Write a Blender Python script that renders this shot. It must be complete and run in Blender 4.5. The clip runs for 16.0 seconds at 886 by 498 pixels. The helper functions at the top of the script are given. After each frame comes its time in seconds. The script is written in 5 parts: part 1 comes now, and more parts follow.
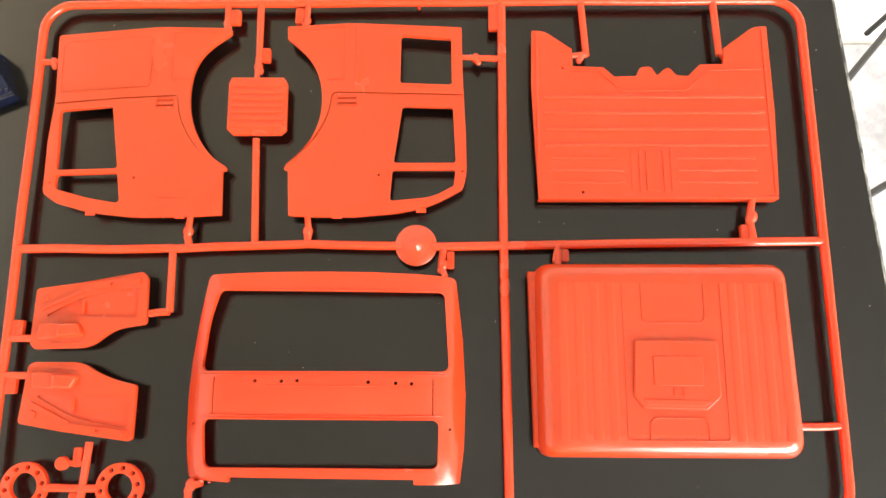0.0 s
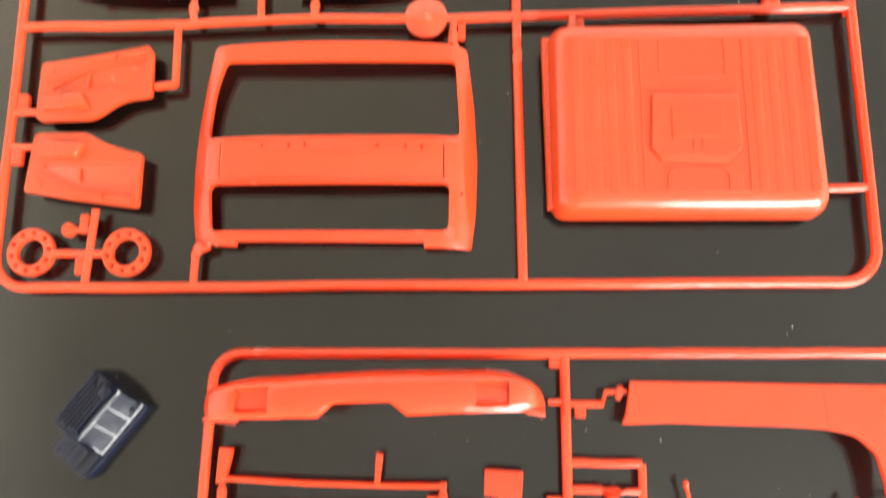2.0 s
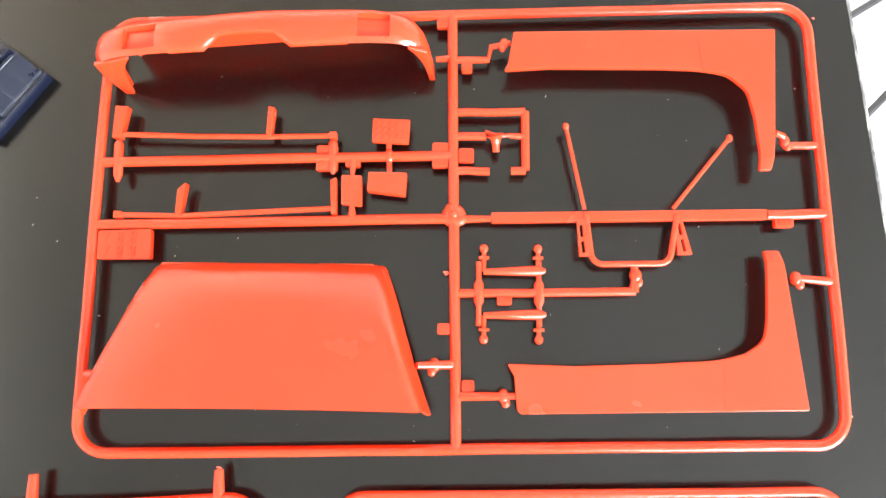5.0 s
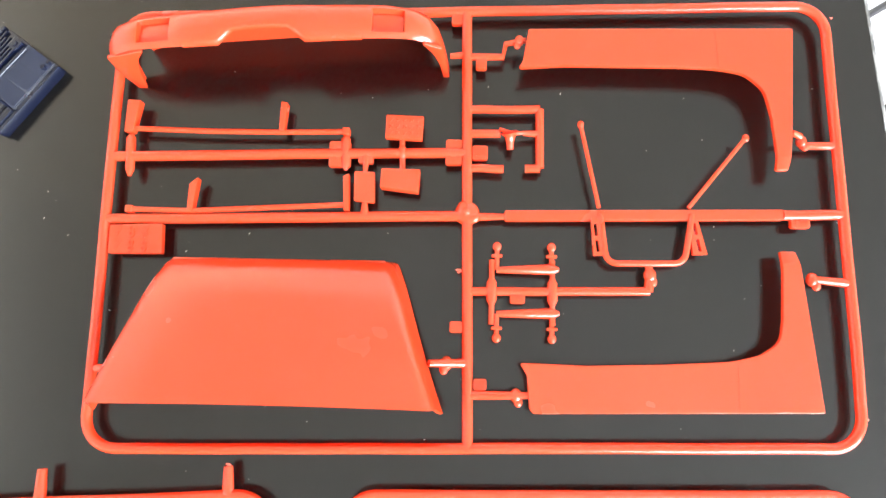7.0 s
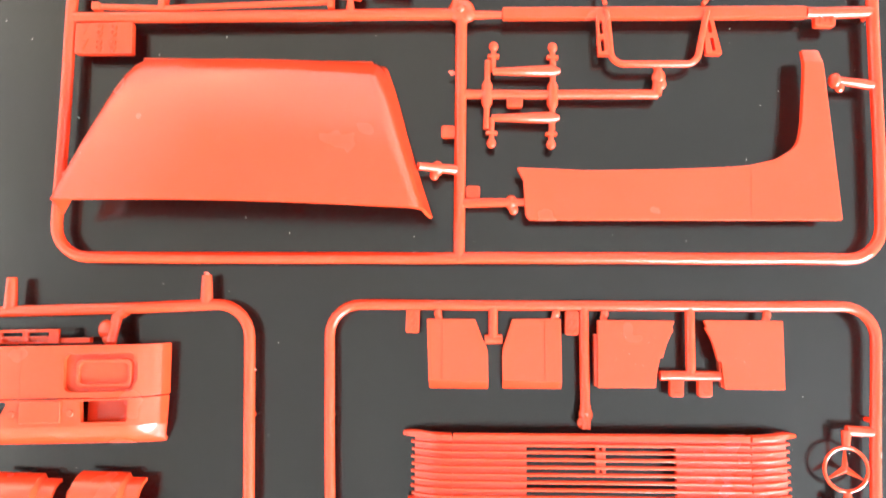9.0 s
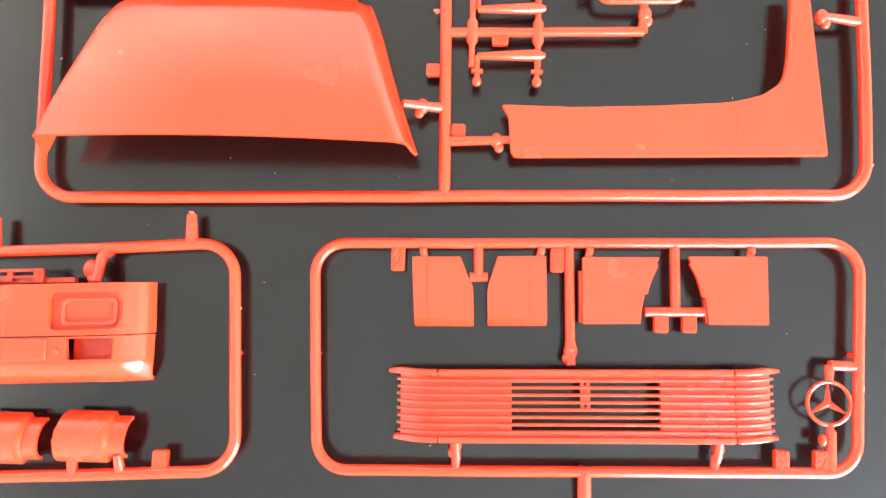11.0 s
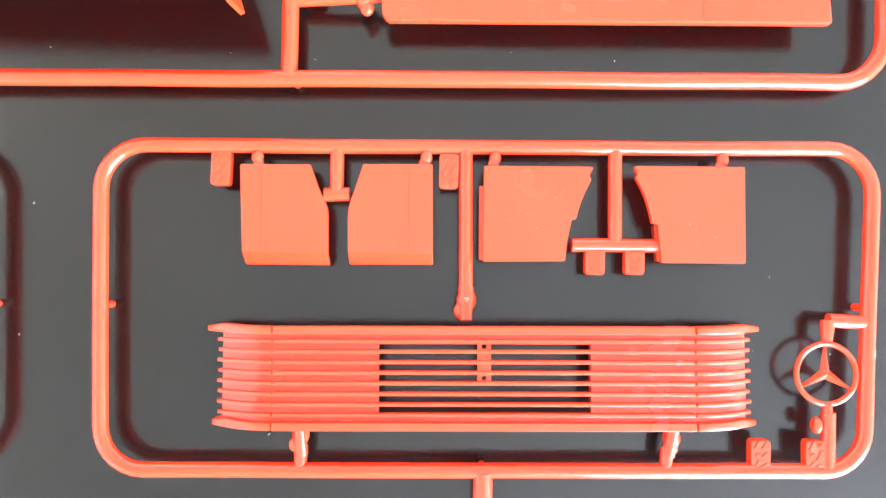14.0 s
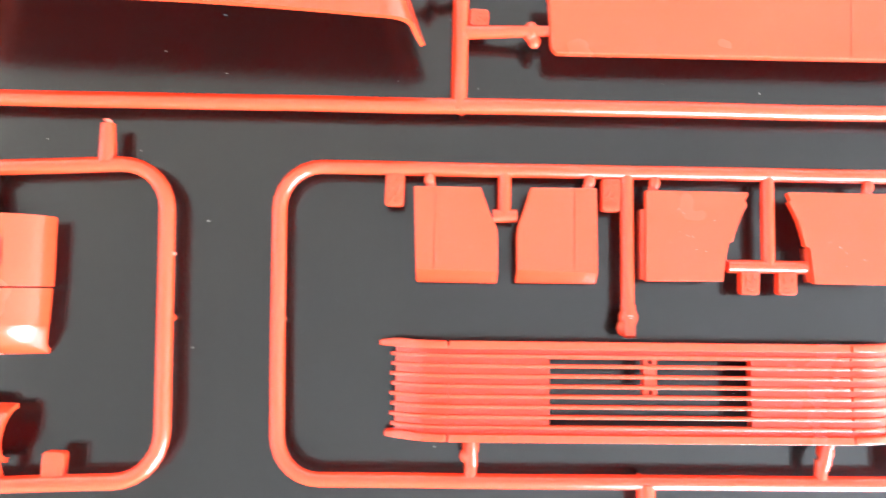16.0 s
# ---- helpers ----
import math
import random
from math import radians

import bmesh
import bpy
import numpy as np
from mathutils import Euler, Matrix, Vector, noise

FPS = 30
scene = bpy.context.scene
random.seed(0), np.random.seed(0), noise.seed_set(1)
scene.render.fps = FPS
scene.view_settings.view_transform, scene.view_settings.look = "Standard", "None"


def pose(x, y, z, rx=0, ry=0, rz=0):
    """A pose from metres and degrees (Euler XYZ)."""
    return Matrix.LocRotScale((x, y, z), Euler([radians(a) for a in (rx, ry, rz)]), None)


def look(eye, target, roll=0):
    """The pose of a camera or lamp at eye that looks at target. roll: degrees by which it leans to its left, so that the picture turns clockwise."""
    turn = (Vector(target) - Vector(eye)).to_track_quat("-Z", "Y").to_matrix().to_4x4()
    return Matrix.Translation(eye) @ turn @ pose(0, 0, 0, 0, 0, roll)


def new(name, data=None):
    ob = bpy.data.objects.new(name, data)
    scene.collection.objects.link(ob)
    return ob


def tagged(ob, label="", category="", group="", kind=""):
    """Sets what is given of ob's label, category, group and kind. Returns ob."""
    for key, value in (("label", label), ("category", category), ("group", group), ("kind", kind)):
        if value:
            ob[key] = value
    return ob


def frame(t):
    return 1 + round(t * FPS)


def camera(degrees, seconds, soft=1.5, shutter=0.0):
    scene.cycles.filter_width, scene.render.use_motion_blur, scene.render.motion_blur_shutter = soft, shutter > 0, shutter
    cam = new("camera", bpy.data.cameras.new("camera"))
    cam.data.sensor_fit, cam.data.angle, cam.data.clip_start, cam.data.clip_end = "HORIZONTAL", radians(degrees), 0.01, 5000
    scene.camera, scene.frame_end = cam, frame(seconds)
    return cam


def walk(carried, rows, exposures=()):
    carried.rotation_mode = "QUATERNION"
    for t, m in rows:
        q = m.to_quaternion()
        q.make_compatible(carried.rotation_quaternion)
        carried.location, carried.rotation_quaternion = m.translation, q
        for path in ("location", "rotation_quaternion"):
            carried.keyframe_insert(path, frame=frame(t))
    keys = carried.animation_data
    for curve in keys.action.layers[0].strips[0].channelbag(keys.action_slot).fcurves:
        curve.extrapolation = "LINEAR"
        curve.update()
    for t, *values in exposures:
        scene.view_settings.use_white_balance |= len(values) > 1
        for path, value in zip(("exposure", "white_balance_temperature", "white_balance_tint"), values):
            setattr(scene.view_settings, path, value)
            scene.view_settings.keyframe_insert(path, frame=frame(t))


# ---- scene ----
cam = camera(66.0, 16.0, 1.4, 0.45)
PATH = [
    (0, (0.00318, 0.02560, 0.23793), (0.00013, 0.06689, 0.04226), -4.13),
    (0.5, (0.00363, 0.02340, 0.23667), (0.00114, 0.06603, 0.04129), -3.39),
    (1, (0.00261, 0.01958, 0.23635), (-0.00014, 0.06177, 0.04087), -3.74),
    (1.5, (-0.00197, -0.00505, 0.22784), (-0.00393, 0.03883, 0.03272), -2.61),
    (2, (0.00437, -0.04597, 0.21737), (-0.00313, -0.00813, 0.02112), -11.18),
    (2.5, (-0.00049, -0.07674, 0.20921), (-0.00486, -0.04737, 0.01142), -8.44),
    (3, (0.01117, -0.10762, 0.20880), (0.00930, -0.07598, 0.01133), -3.39),
    (3.5, (0.03142, -0.12894, 0.20683), (0.02880, -0.10292, 0.00854), -6.49),
    (4, (0.03729, -0.14251, 0.20365), (0.03576, -0.11223, 0.00596), -3.86),
    (4.2, (0.03706, -0.14417, 0.20558), (0.03266, -0.11270, 0.00812), -8.89),
    (6.5, (0.03293, -0.14579, 0.20484), (0.02754, -0.11464, 0.00736), -9.85),
    (7, (0.03234, -0.14643, 0.20386), (0.02653, -0.11446, 0.00652), -10.30),
    (7.5, (0.03020, -0.15561, 0.19321), (0.02370, -0.12466, -0.00427), -11.72),
    (8, (0.03361, -0.16818, 0.18825), (0.02729, -0.14033, -0.00970), -12.41),
    (8.5, (0.03360, -0.17692, 0.19051), (0.02673, -0.15467, -0.00813), -16.90),
    (9, (0.03596, -0.18450, 0.18561), (0.02859, -0.16786, -0.01356), -23.39),
    (9.2, (0.03714, -0.18829, 0.18361), (0.02979, -0.17330, -0.01569), -25.68),
    (11.3, (0.03973, -0.20085, 0.18441), (0.03332, -0.18803, -0.01507), -26.20),
    (11.5, (0.04082, -0.20397, 0.17230), (0.03340, -0.18862, -0.02697), -25.35),
    (12, (0.05097, -0.20716, 0.13362), (0.04494, -0.19051, -0.06560), -19.08),
    (12.5, (0.05888, -0.20391, 0.12823), (0.05460, -0.19383, -0.07147), -22.31),
    (13, (0.06384, -0.20509, 0.12517), (0.06119, -0.19491, -0.07455), -14.04),
    (13.5, (0.06461, -0.20675, 0.12691), (0.06396, -0.19938, -0.07295), -4.51),
    (14, (0.06257, -0.20772, 0.12876), (0.06273, -0.20050, -0.07111), 1.93),
    (14.5, (0.06168, -0.20756, 0.12909), (0.06257, -0.20051, -0.07078), 7.99),
    (15, (0.05902, -0.20794, 0.13008), (0.05988, -0.20043, -0.06978), 7.34),
    (15.5, (0.04911, -0.20918, 0.13211), (0.04967, -0.19980, -0.06767), 4.44),
    (16, (0.02913, -0.20993, 0.13458), (0.03183, -0.19491, -0.06483), 11.40),
]
EXPOSURES = [(0, 0.12, 7400, 10), (1.5, 0.28, 7300, 10), (2.2, 0.54, 7050, 10), (3, 0.96, 6500, 10), (4, 0.62, 6450, 10), (7, 0.66, 6300, 10), (9, 0.84, 6200, 11), (11.5, 0.86, 6050, 12), (13, 1.17, 5950, 13), (16, 1.16, 5850, 13)]
walk(cam, [(t, look(eye, target, roll)) for t, eye, target, roll in PATH], EXPOSURES)

TOP = -2.2  # height of the table top, in the millimetres that the kit is drawn in

# ---- world and light ----
world = bpy.data.worlds.new("sky")
scene.world = world
world.use_nodes = True
nt = world.node_tree
sky = nt.nodes.new("ShaderNodeTexSky")
sky.sky_type = "NISHITA"
sky.sun_disc = False
sky.sun_elevation = radians(40)
sky.sun_rotation = radians(150)
nt.nodes["Background"].inputs[1].default_value = 0.12
nt.links.new(sky.outputs[0], nt.nodes["Background"].inputs[0])



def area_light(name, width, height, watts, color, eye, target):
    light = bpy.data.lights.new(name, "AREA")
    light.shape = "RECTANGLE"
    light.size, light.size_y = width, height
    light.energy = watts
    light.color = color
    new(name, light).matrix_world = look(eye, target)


# cool daylight through the wide window
area_light("window_light", 2.3, 1.45, 350, (0.9, 0.96, 1.0), (1.75, -2.02, 0.95), (0.75, -0.2, 0.45))
# unseen warm lamp, added to tint the ceiling that the glossy parts reflect
area_light("added_ceiling_light", 0.3, 0.3, 30, (1.0, 0.72, 0.38), (-1.0, 1.45, 0.55), (-0.8, 1.15, 1.95))


# ---- materials ----
def material(name, color, rough=0.5, metal=0.0, spec=0.5):
    m = bpy.data.materials.new(name)
    m.use_nodes = True
    b = m.node_tree.nodes["Principled BSDF"]
    b.inputs["Base Color"].default_value = (*color, 1)
    b.inputs["Roughness"].default_value = rough
    b.inputs["Metallic"].default_value = metal
    b.inputs["Specular IOR Level"].default_value = spec
    return m, m.node_tree, b


def noise_node(t, scale, detail=4.0, rough=0.55, stretch=None):
    n = t.nodes.new("ShaderNodeTexNoise")
    n.inputs["Scale"].default_value = scale
    n.inputs["Detail"].default_value = detail
    n.inputs["Roughness"].default_value = rough
    c = t.nodes.new("ShaderNodeTexCoord")
    if stretch:
        g = t.nodes.new("ShaderNodeMapping")
        g.inputs["Scale"].default_value = stretch
        t.links.new(c.outputs["Object"], g.inputs[0])
        t.links.new(g.outputs[0], n.inputs["Vector"])
    else:
        t.links.new(c.outputs["Object"], n.inputs["Vector"])
    return n


def ramp(t, source, stops):
    r = t.nodes.new("ShaderNodeValToRGB")
    e = r.color_ramp.elements
    e[0].position, e[1].position = stops[0][0], stops[-1][0]
    e[0].color, e[1].color = (*stops[0][1], 1), (*stops[-1][1], 1)
    for p, c in stops[1:-1]:
        e.new(p).color = (*c, 1)
    t.links.new(source, r.inputs[0])
    return r


def bump(t, b, source, strength, distance):
    n = t.nodes.new("ShaderNodeBump")
    n.inputs["Strength"].default_value = strength
    n.inputs["Distance"].default_value = distance
    t.links.new(source, n.inputs["Height"])
    t.links.new(n.outputs[0], b.inputs["Normal"])
    return n


def grey(v):
    return (v, v, v)


def red_plastic():
    """Glossy red styrene: a body that lets some light through, under a clear smooth skin."""
    m, t, b = material("red_styrene", (0.58, 0.05, 0.016), 0.6, 0.0, 0.0)
    flow = noise_node(t, 22, 2, 0.5, (1.0, 0.45, 1.0))
    c = ramp(t, flow.outputs["Fac"], [(0.1, (0.82, 0.074, 0.02)), (0.9, (0.9, 0.09, 0.026))])
    rub = noise_node(t, 130, 4, 0.65)
    worn = ramp(t, rub.outputs["Fac"], [(0.67, grey(0.0)), (0.8, grey(0.12))])
    blend = t.nodes.new("ShaderNodeMix")
    blend.data_type = "RGBA"
    blend.inputs["B"].default_value = (0.8, 0.4, 0.34, 1)
    t.links.new(worn.outputs[0], blend.inputs["Factor"])
    t.links.new(c.outputs[0], blend.inputs["A"])
    t.links.new(blend.outputs["Result"], b.inputs["Base Color"])
    fine = noise_node(t, 260, 2, 0.5)
    relief = bump(t, b, fine.outputs["Fac"], 0.08, 0.0003)
    sink = noise_node(t, 16, 1, 0.4)
    warp = t.nodes.new("ShaderNodeBump")
    warp.inputs["Strength"].default_value = 0.3
    warp.inputs["Distance"].default_value = 0.004
    t.links.new(sink.outputs["Fac"], warp.inputs["Height"])
    t.links.new(warp.outputs[0], relief.inputs["Normal"])
    glow = t.nodes.new("ShaderNodeBsdfTranslucent")
    glow.inputs["Color"].default_value = (0.95, 0.042, 0.009, 1)
    body = t.nodes.new("ShaderNodeMixShader")
    body.inputs[0].default_value = 0.6
    t.links.new(b.outputs[0], body.inputs[1])
    t.links.new(glow.outputs[0], body.inputs[2])
    skin = t.nodes.new("ShaderNodeBsdfGlossy")
    scuff = noise_node(t, 45, 3, 0.6)
    r = ramp(t, scuff.outputs["Fac"], [(0.3, grey(0.16)), (0.55, grey(0.2)), (0.78, grey(0.33))])
    t.links.new(r.outputs[0], skin.inputs["Roughness"])
    t.links.new(relief.outputs[0], skin.inputs["Normal"])
    edge = t.nodes.new("ShaderNodeFresnel")
    edge.inputs["IOR"].default_value = 1.54
    t.links.new(relief.outputs[0], edge.inputs["Normal"])
    coat = t.nodes.new("ShaderNodeMixShader")
    t.links.new(edge.outputs[0], coat.inputs[0])
    t.links.new(body.outputs[0], coat.inputs[1])
    t.links.new(skin.outputs[0], coat.inputs[2])
    t.links.new(coat.outputs[0], t.nodes["Material Output"].inputs["Surface"])
    return m


def black_table():
    m, t, b = material("black_brown_laminate", (0.005, 0.0045, 0.0036), 0.26, 0.0, 0.46)
    grain = noise_node(t, 60, 6, 0.6, (0.35, 6.0, 1.0))
    c = ramp(t, grain.outputs["Fac"], [(0.0, (0.001, 0.0009, 0.0007)), (1.0, (0.004, 0.0037, 0.0032))])
    smear = noise_node(t, 14, 2, 0.5)
    r = ramp(t, smear.outputs["Fac"], [(0.2, grey(0.17)), (0.8, grey(0.22))])
    t.links.new(c.outputs[0], b.inputs["Base Color"])
    t.links.new(r.outputs[0], b.inputs["Roughness"])
    leather = noise_node(t, 1300, 3, 0.6, (0.35, 1.0, 1.0))
    bump(t, b, leather.outputs["Fac"], 0.1, 0.0002)
    return m


def navy_plastic():
    m, t, b = material("navy_styrene", (0.003, 0.0045, 0.013), 0.2, 0.0, 0.34)
    n = noise_node(t, 180, 4, 0.6)
    r = ramp(t, n.outputs["Fac"], [(0.35, grey(0.12)), (0.7, grey(0.28))])
    t.links.new(r.outputs[0], b.inputs["Roughness"])
    return m


def pale_rug():
    m, t, b = material("pale_woven_rug", (0.7, 0.7, 0.72), 0.9)
    blot = noise_node(t, 16, 5, 0.65)
    c = ramp(t, blot.outputs["Fac"], [(0.35, (0.26, 0.26, 0.29)), (0.5, (0.36, 0.36, 0.39)), (0.65, (0.44, 0.44, 0.47))])
    t.links.new(c.outputs[0], b.inputs["Base Color"])
    weave = noise_node(t, 120, 3, 0.6)
    bump(t, b, weave.outputs["Fac"], 0.6, 0.004)
    return m


def painted(name, color):
    m, t, b = material(name, color, 0.85)
    n = noise_node(t, 3, 4, 0.6)
    c = ramp(t, n.outputs["Fac"], [(0.3, tuple(v * 0.95 for v in color)), (0.7, color)])
    t.links.new(c.outputs[0], b.inputs["Base Color"])
    f = noise_node(t, 300, 3)
    bump(t, b, f.outputs["Fac"], 0.15, 0.001)
    return m


RED = red_plastic()
TABLE = black_table()
NAVY = navy_plastic()
RUG = pale_rug()


def floor_boards():
    m, t, b = material("white_floor_boards", (0.7, 0.7, 0.69), 0.45)
    n = noise_node(t, 14, 6, 0.6, (0.3, 4.0, 1.0))
    t.links.new(ramp(t, n.outputs["Fac"], [(0.3, (0.62, 0.61, 0.6)), (0.7, (0.74, 0.73, 0.72))]).outputs[0], b.inputs["Base Color"])
    return m


BOARDS = floor_boards()
WALL = painted("wall_paint", (0.86, 0.83, 0.77))
CEILING = painted("ceiling_paint", (0.43, 0.42, 0.405))
FRAME = painted("white_window_paint", (0.82, 0.82, 0.8))
STEEL, _, _ = material("black_coated_steel", (0.015, 0.015, 0.018), 0.4)
EDGE, _t, _b = material("worn_table_edging", (0.16, 0.16, 0.16), 0.5)
_n = noise_node(_t, 300, 5, 0.7, (1.0, 0.3, 1.0))
_t.links.new(ramp(_t, _n.outputs["Fac"], [(0.4, grey(0.03)), (0.55, grey(0.2)), (0.7, grey(0.5))]).outputs[0], _b.inputs["Base Color"])
LINT, _, _ = material("pale_lint", (0.5, 0.48, 0.45), 0.9)
SCAR, _, _ = material("stress_whitened_styrene", (0.85, 0.14, 0.09), 0.4)


# ---- shapes, drawn in millimetres ----
def fillet(points, r=0.0, steps=5, closed=True):
    """Round the corners of a 2D outline; a point may carry its own radius as a third number."""
    out = []
    n = len(points)
    for i, p in enumerate(points):
        rad = p[2] if len(p) > 2 else r
        c = Vector(p[:2])
        if rad <= 0 or (not closed and i in (0, n - 1)):
            out.append((c.x, c.y))
            continue
        a, b = Vector(points[i - 1][:2]) - c, Vector(points[(i + 1) % n][:2]) - c
        la, lb = a.length, b.length
        if la < 1e-6 or lb < 1e-6:
            continue
        a, b = a / la, b / lb
        turn = a.angle(b)
        if len(p) < 3 and turn > 2.44:
            rad = 60.0
        if turn > 3.05:
            out.append((c.x, c.y))
            continue
        d = min(rad / math.tan(turn / 2), la * 0.48, lb * 0.48)
        rad = d * math.tan(turn / 2)
        centre = c + (a + b).normalized() * (rad / math.sin(turn / 2))
        p0, p1 = c + a * d - centre, c + b * d - centre
        sweep = p0.angle_signed(p1)
        a0 = math.atan2(p0.y, p0.x)
        for k in range(steps + 1):
            q = a0 - sweep * k / steps
            out.append((centre.x + rad * math.cos(q), centre.y + rad * math.sin(q)))
    return out


def box(x0, y0, x1, y1, r=0.0):
    return fillet([(x0, y0), (x1, y0), (x1, y1), (x0, y1)], r)


def disc(x, y, r, n=24):
    return [(x + r * math.cos(2 * math.pi * k / n), y + r * math.sin(2 * math.pi * k / n)) for k in range(n)]


def strip(points, w):
    """The outline of a line of width w."""
    left, right = [], []
    for i, p in enumerate(points):
        a = Vector(points[max(i - 1, 0)][:2])
        b = Vector(points[min(i + 1, len(points) - 1)][:2])
        d = (b - a).normalized()
        s = Vector((-d.y, d.x)) * w / 2
        c = Vector(p[:2])
        left.append(tuple(c + s))
        right.append(tuple(c - s))
    return left + right[::-1]


def plate(bm, outline, z0, z1, holes=(), bevel=0.0):
    """A slab with holes through it, its upper rim rounded."""
    fresh = bmesh.new()
    loops = [outline, *holes]
    edges, rims = [], []
    for loop in loops:
        vs = [fresh.verts.new((x, y, z1)) for x, y in loop]
        rims.append(vs)
        edges += [fresh.edges.new((vs[i - 1], vs[i])) for i in range(len(vs))]
    if holes:
        bmesh.ops.triangle_fill(fresh, use_beauty=True, use_dissolve=False, edges=edges, normal=(0, 0, 1))
    else:
        fresh.faces.new(rims[0])
        fresh.normal_update()
    top = list(fresh.faces)
    lower = {v: fresh.verts.new((v.co.x, v.co.y, z0)) for vs in rims for v in vs}
    for f in top:
        if f.normal.z < 0:
            f.normal_flip()
        fresh.faces.new([lower[v] for v in reversed(f.verts)])
    for vs in rims:
        for i in range(len(vs)):
            fresh.faces.new((vs[i - 1], vs[i], lower[vs[i]], lower[vs[i - 1]]))
    bmesh.ops.recalc_face_normals(fresh, faces=list(fresh.faces))
    if bevel > 0:
        rim = [e for e in fresh.edges if all(v.co.z > z1 - 1e-4 for v in e.verts) and any(abs(f.normal.z) < 0.2 for f in e.link_faces)]
        bmesh.ops.bevel(fresh, geom=rim, offset=bevel, segments=2, affect="EDGES", profile=0.5, clamp_overlap=True)
    add(bm, fresh)
    return bm


def add(bm, other):
    me = bpy.data.meshes.new("scratch")
    other.to_mesh(me)
    other.free()
    bm.from_mesh(me)
    bpy.data.meshes.remove(me)
    return bm


def sweep(bm, points, r, closed=False, sides=12, flat=1.0, taper=None):
    """A round bar along a line of 3D points. flat squeezes its height; taper gives its radius along the way."""
    pts = [Vector(p) for p in points]
    n = len(pts)
    rings = []
    for i, p in enumerate(pts):
        a = pts[i - 1] if closed or i else p
        b = pts[(i + 1) % n] if closed or i < n - 1 else p
        d = (b - a).normalized()
        up = Vector((0, 0, 1)) if abs(d.z) < 0.9 else Vector((0, 1, 0))
        s = d.cross(up).normalized()
        u = s.cross(d).normalized()
        q = r * (taper(i / max(n - 1, 1)) if taper else 1.0)
        rings.append([bm.verts.new(p + s * math.cos(2 * math.pi * k / sides) * q + u * math.sin(2 * math.pi * k / sides) * q * flat) for k in range(sides)])
    last = n if closed else n - 1
    for i in range(last):
        x, y = rings[i], rings[(i + 1) % n]
        for k in range(sides):
            bm.faces.new((x[k], x[(k + 1) % sides], y[(k + 1) % sides], y[k]))
    if not closed:
        bm.faces.new(rings[0][::-1])
        bm.faces.new(rings[-1])
    return bm


def bar(bm, x0, y0, x1, y1, r=1.5, z=2.6, z_end=None, wave=0.0, seed=0):
    """A straight runner with a slight unevenness."""
    n = max(2, int(math.hypot(x1 - x0, y1 - y0) / 5) + 1)
    z_end = z if z_end is None else z_end
    pts = []
    for i in range(n + 1):
        k = i / n
        w = wave * noise.noise((k * 3 + seed * 7.3, seed, 0.0))
        pts.append((x0 + (x1 - x0) * k, y0 + (y1 - y0) * k + w, z + (z_end - z) * k))
    return sweep(bm, pts, r)


def ball(bm, x, y, z, r, sx=1.0, sy=1.0, sz=1.0):
    m = Matrix.Translation((x, y, z)) @ Matrix.Diagonal((sx, sy, sz, 1))
    bmesh.ops.create_uvsphere(bm, u_segments=14, v_segments=8, radius=r, matrix=m)
    return bm


def loft(bm, sections):
    """A skin through rows of points."""
    rows = [[bm.verts.new(p) for p in row] for row in sections]
    faces = []
    for a, b in zip(rows, rows[1:]):
        for i in range(len(a) - 1):
            faces.append(bm.faces.new((a[i], a[i + 1], b[i + 1], b[i])))
    return faces


def shell(bm, thick):
    """Give a skin its thickness, inwards."""
    bmesh.ops.recalc_face_normals(bm, faces=list(bm.faces))
    up = sum(f.normal.z * f.calc_area() for f in bm.faces)
    if up < 0:
        bmesh.ops.reverse_faces(bm, faces=list(bm.faces))
    bmesh.ops.solidify(bm, geom=list(bm.faces), thickness=thick)
    bmesh.ops.recalc_face_normals(bm, faces=list(bm.faces))


def slice_grid(bm, xs=(), ys=()):
    for x in xs:
        bmesh.ops.bisect_plane(bm, geom=bm.verts[:] + bm.edges[:] + bm.faces[:], plane_co=(x, 0, 0), plane_no=(1, 0, 0))
    for y in ys:
        bmesh.ops.bisect_plane(bm, geom=bm.verts[:] + bm.edges[:] + bm.faces[:], plane_co=(0, y, 0), plane_no=(0, 1, 0))


def bend(bm, rise):
    for v in bm.verts:
        v.co.z += rise(v.co.x, v.co.y)


LAID = {}  # how each sprue's drawing lies on the table: its centre, then the terms of its plan


def lay(top, bm):
    """Bring a sprue's drawing to its true proportions and place on the table."""
    if top.name not in LAID:
        return
    cx, cy, a, b, c, d, e, f, g, h = LAID[top.name]
    for v in bm.verts:
        x, y = (v.co.x - cx) / 100, (v.co.y - cy) / 100
        w = g * x + h * y + 1
        v.co = ((a * x + b * y + c) / w, (d * x + e * y + f) / w, TOP + (v.co.z - TOP) * 0.925)


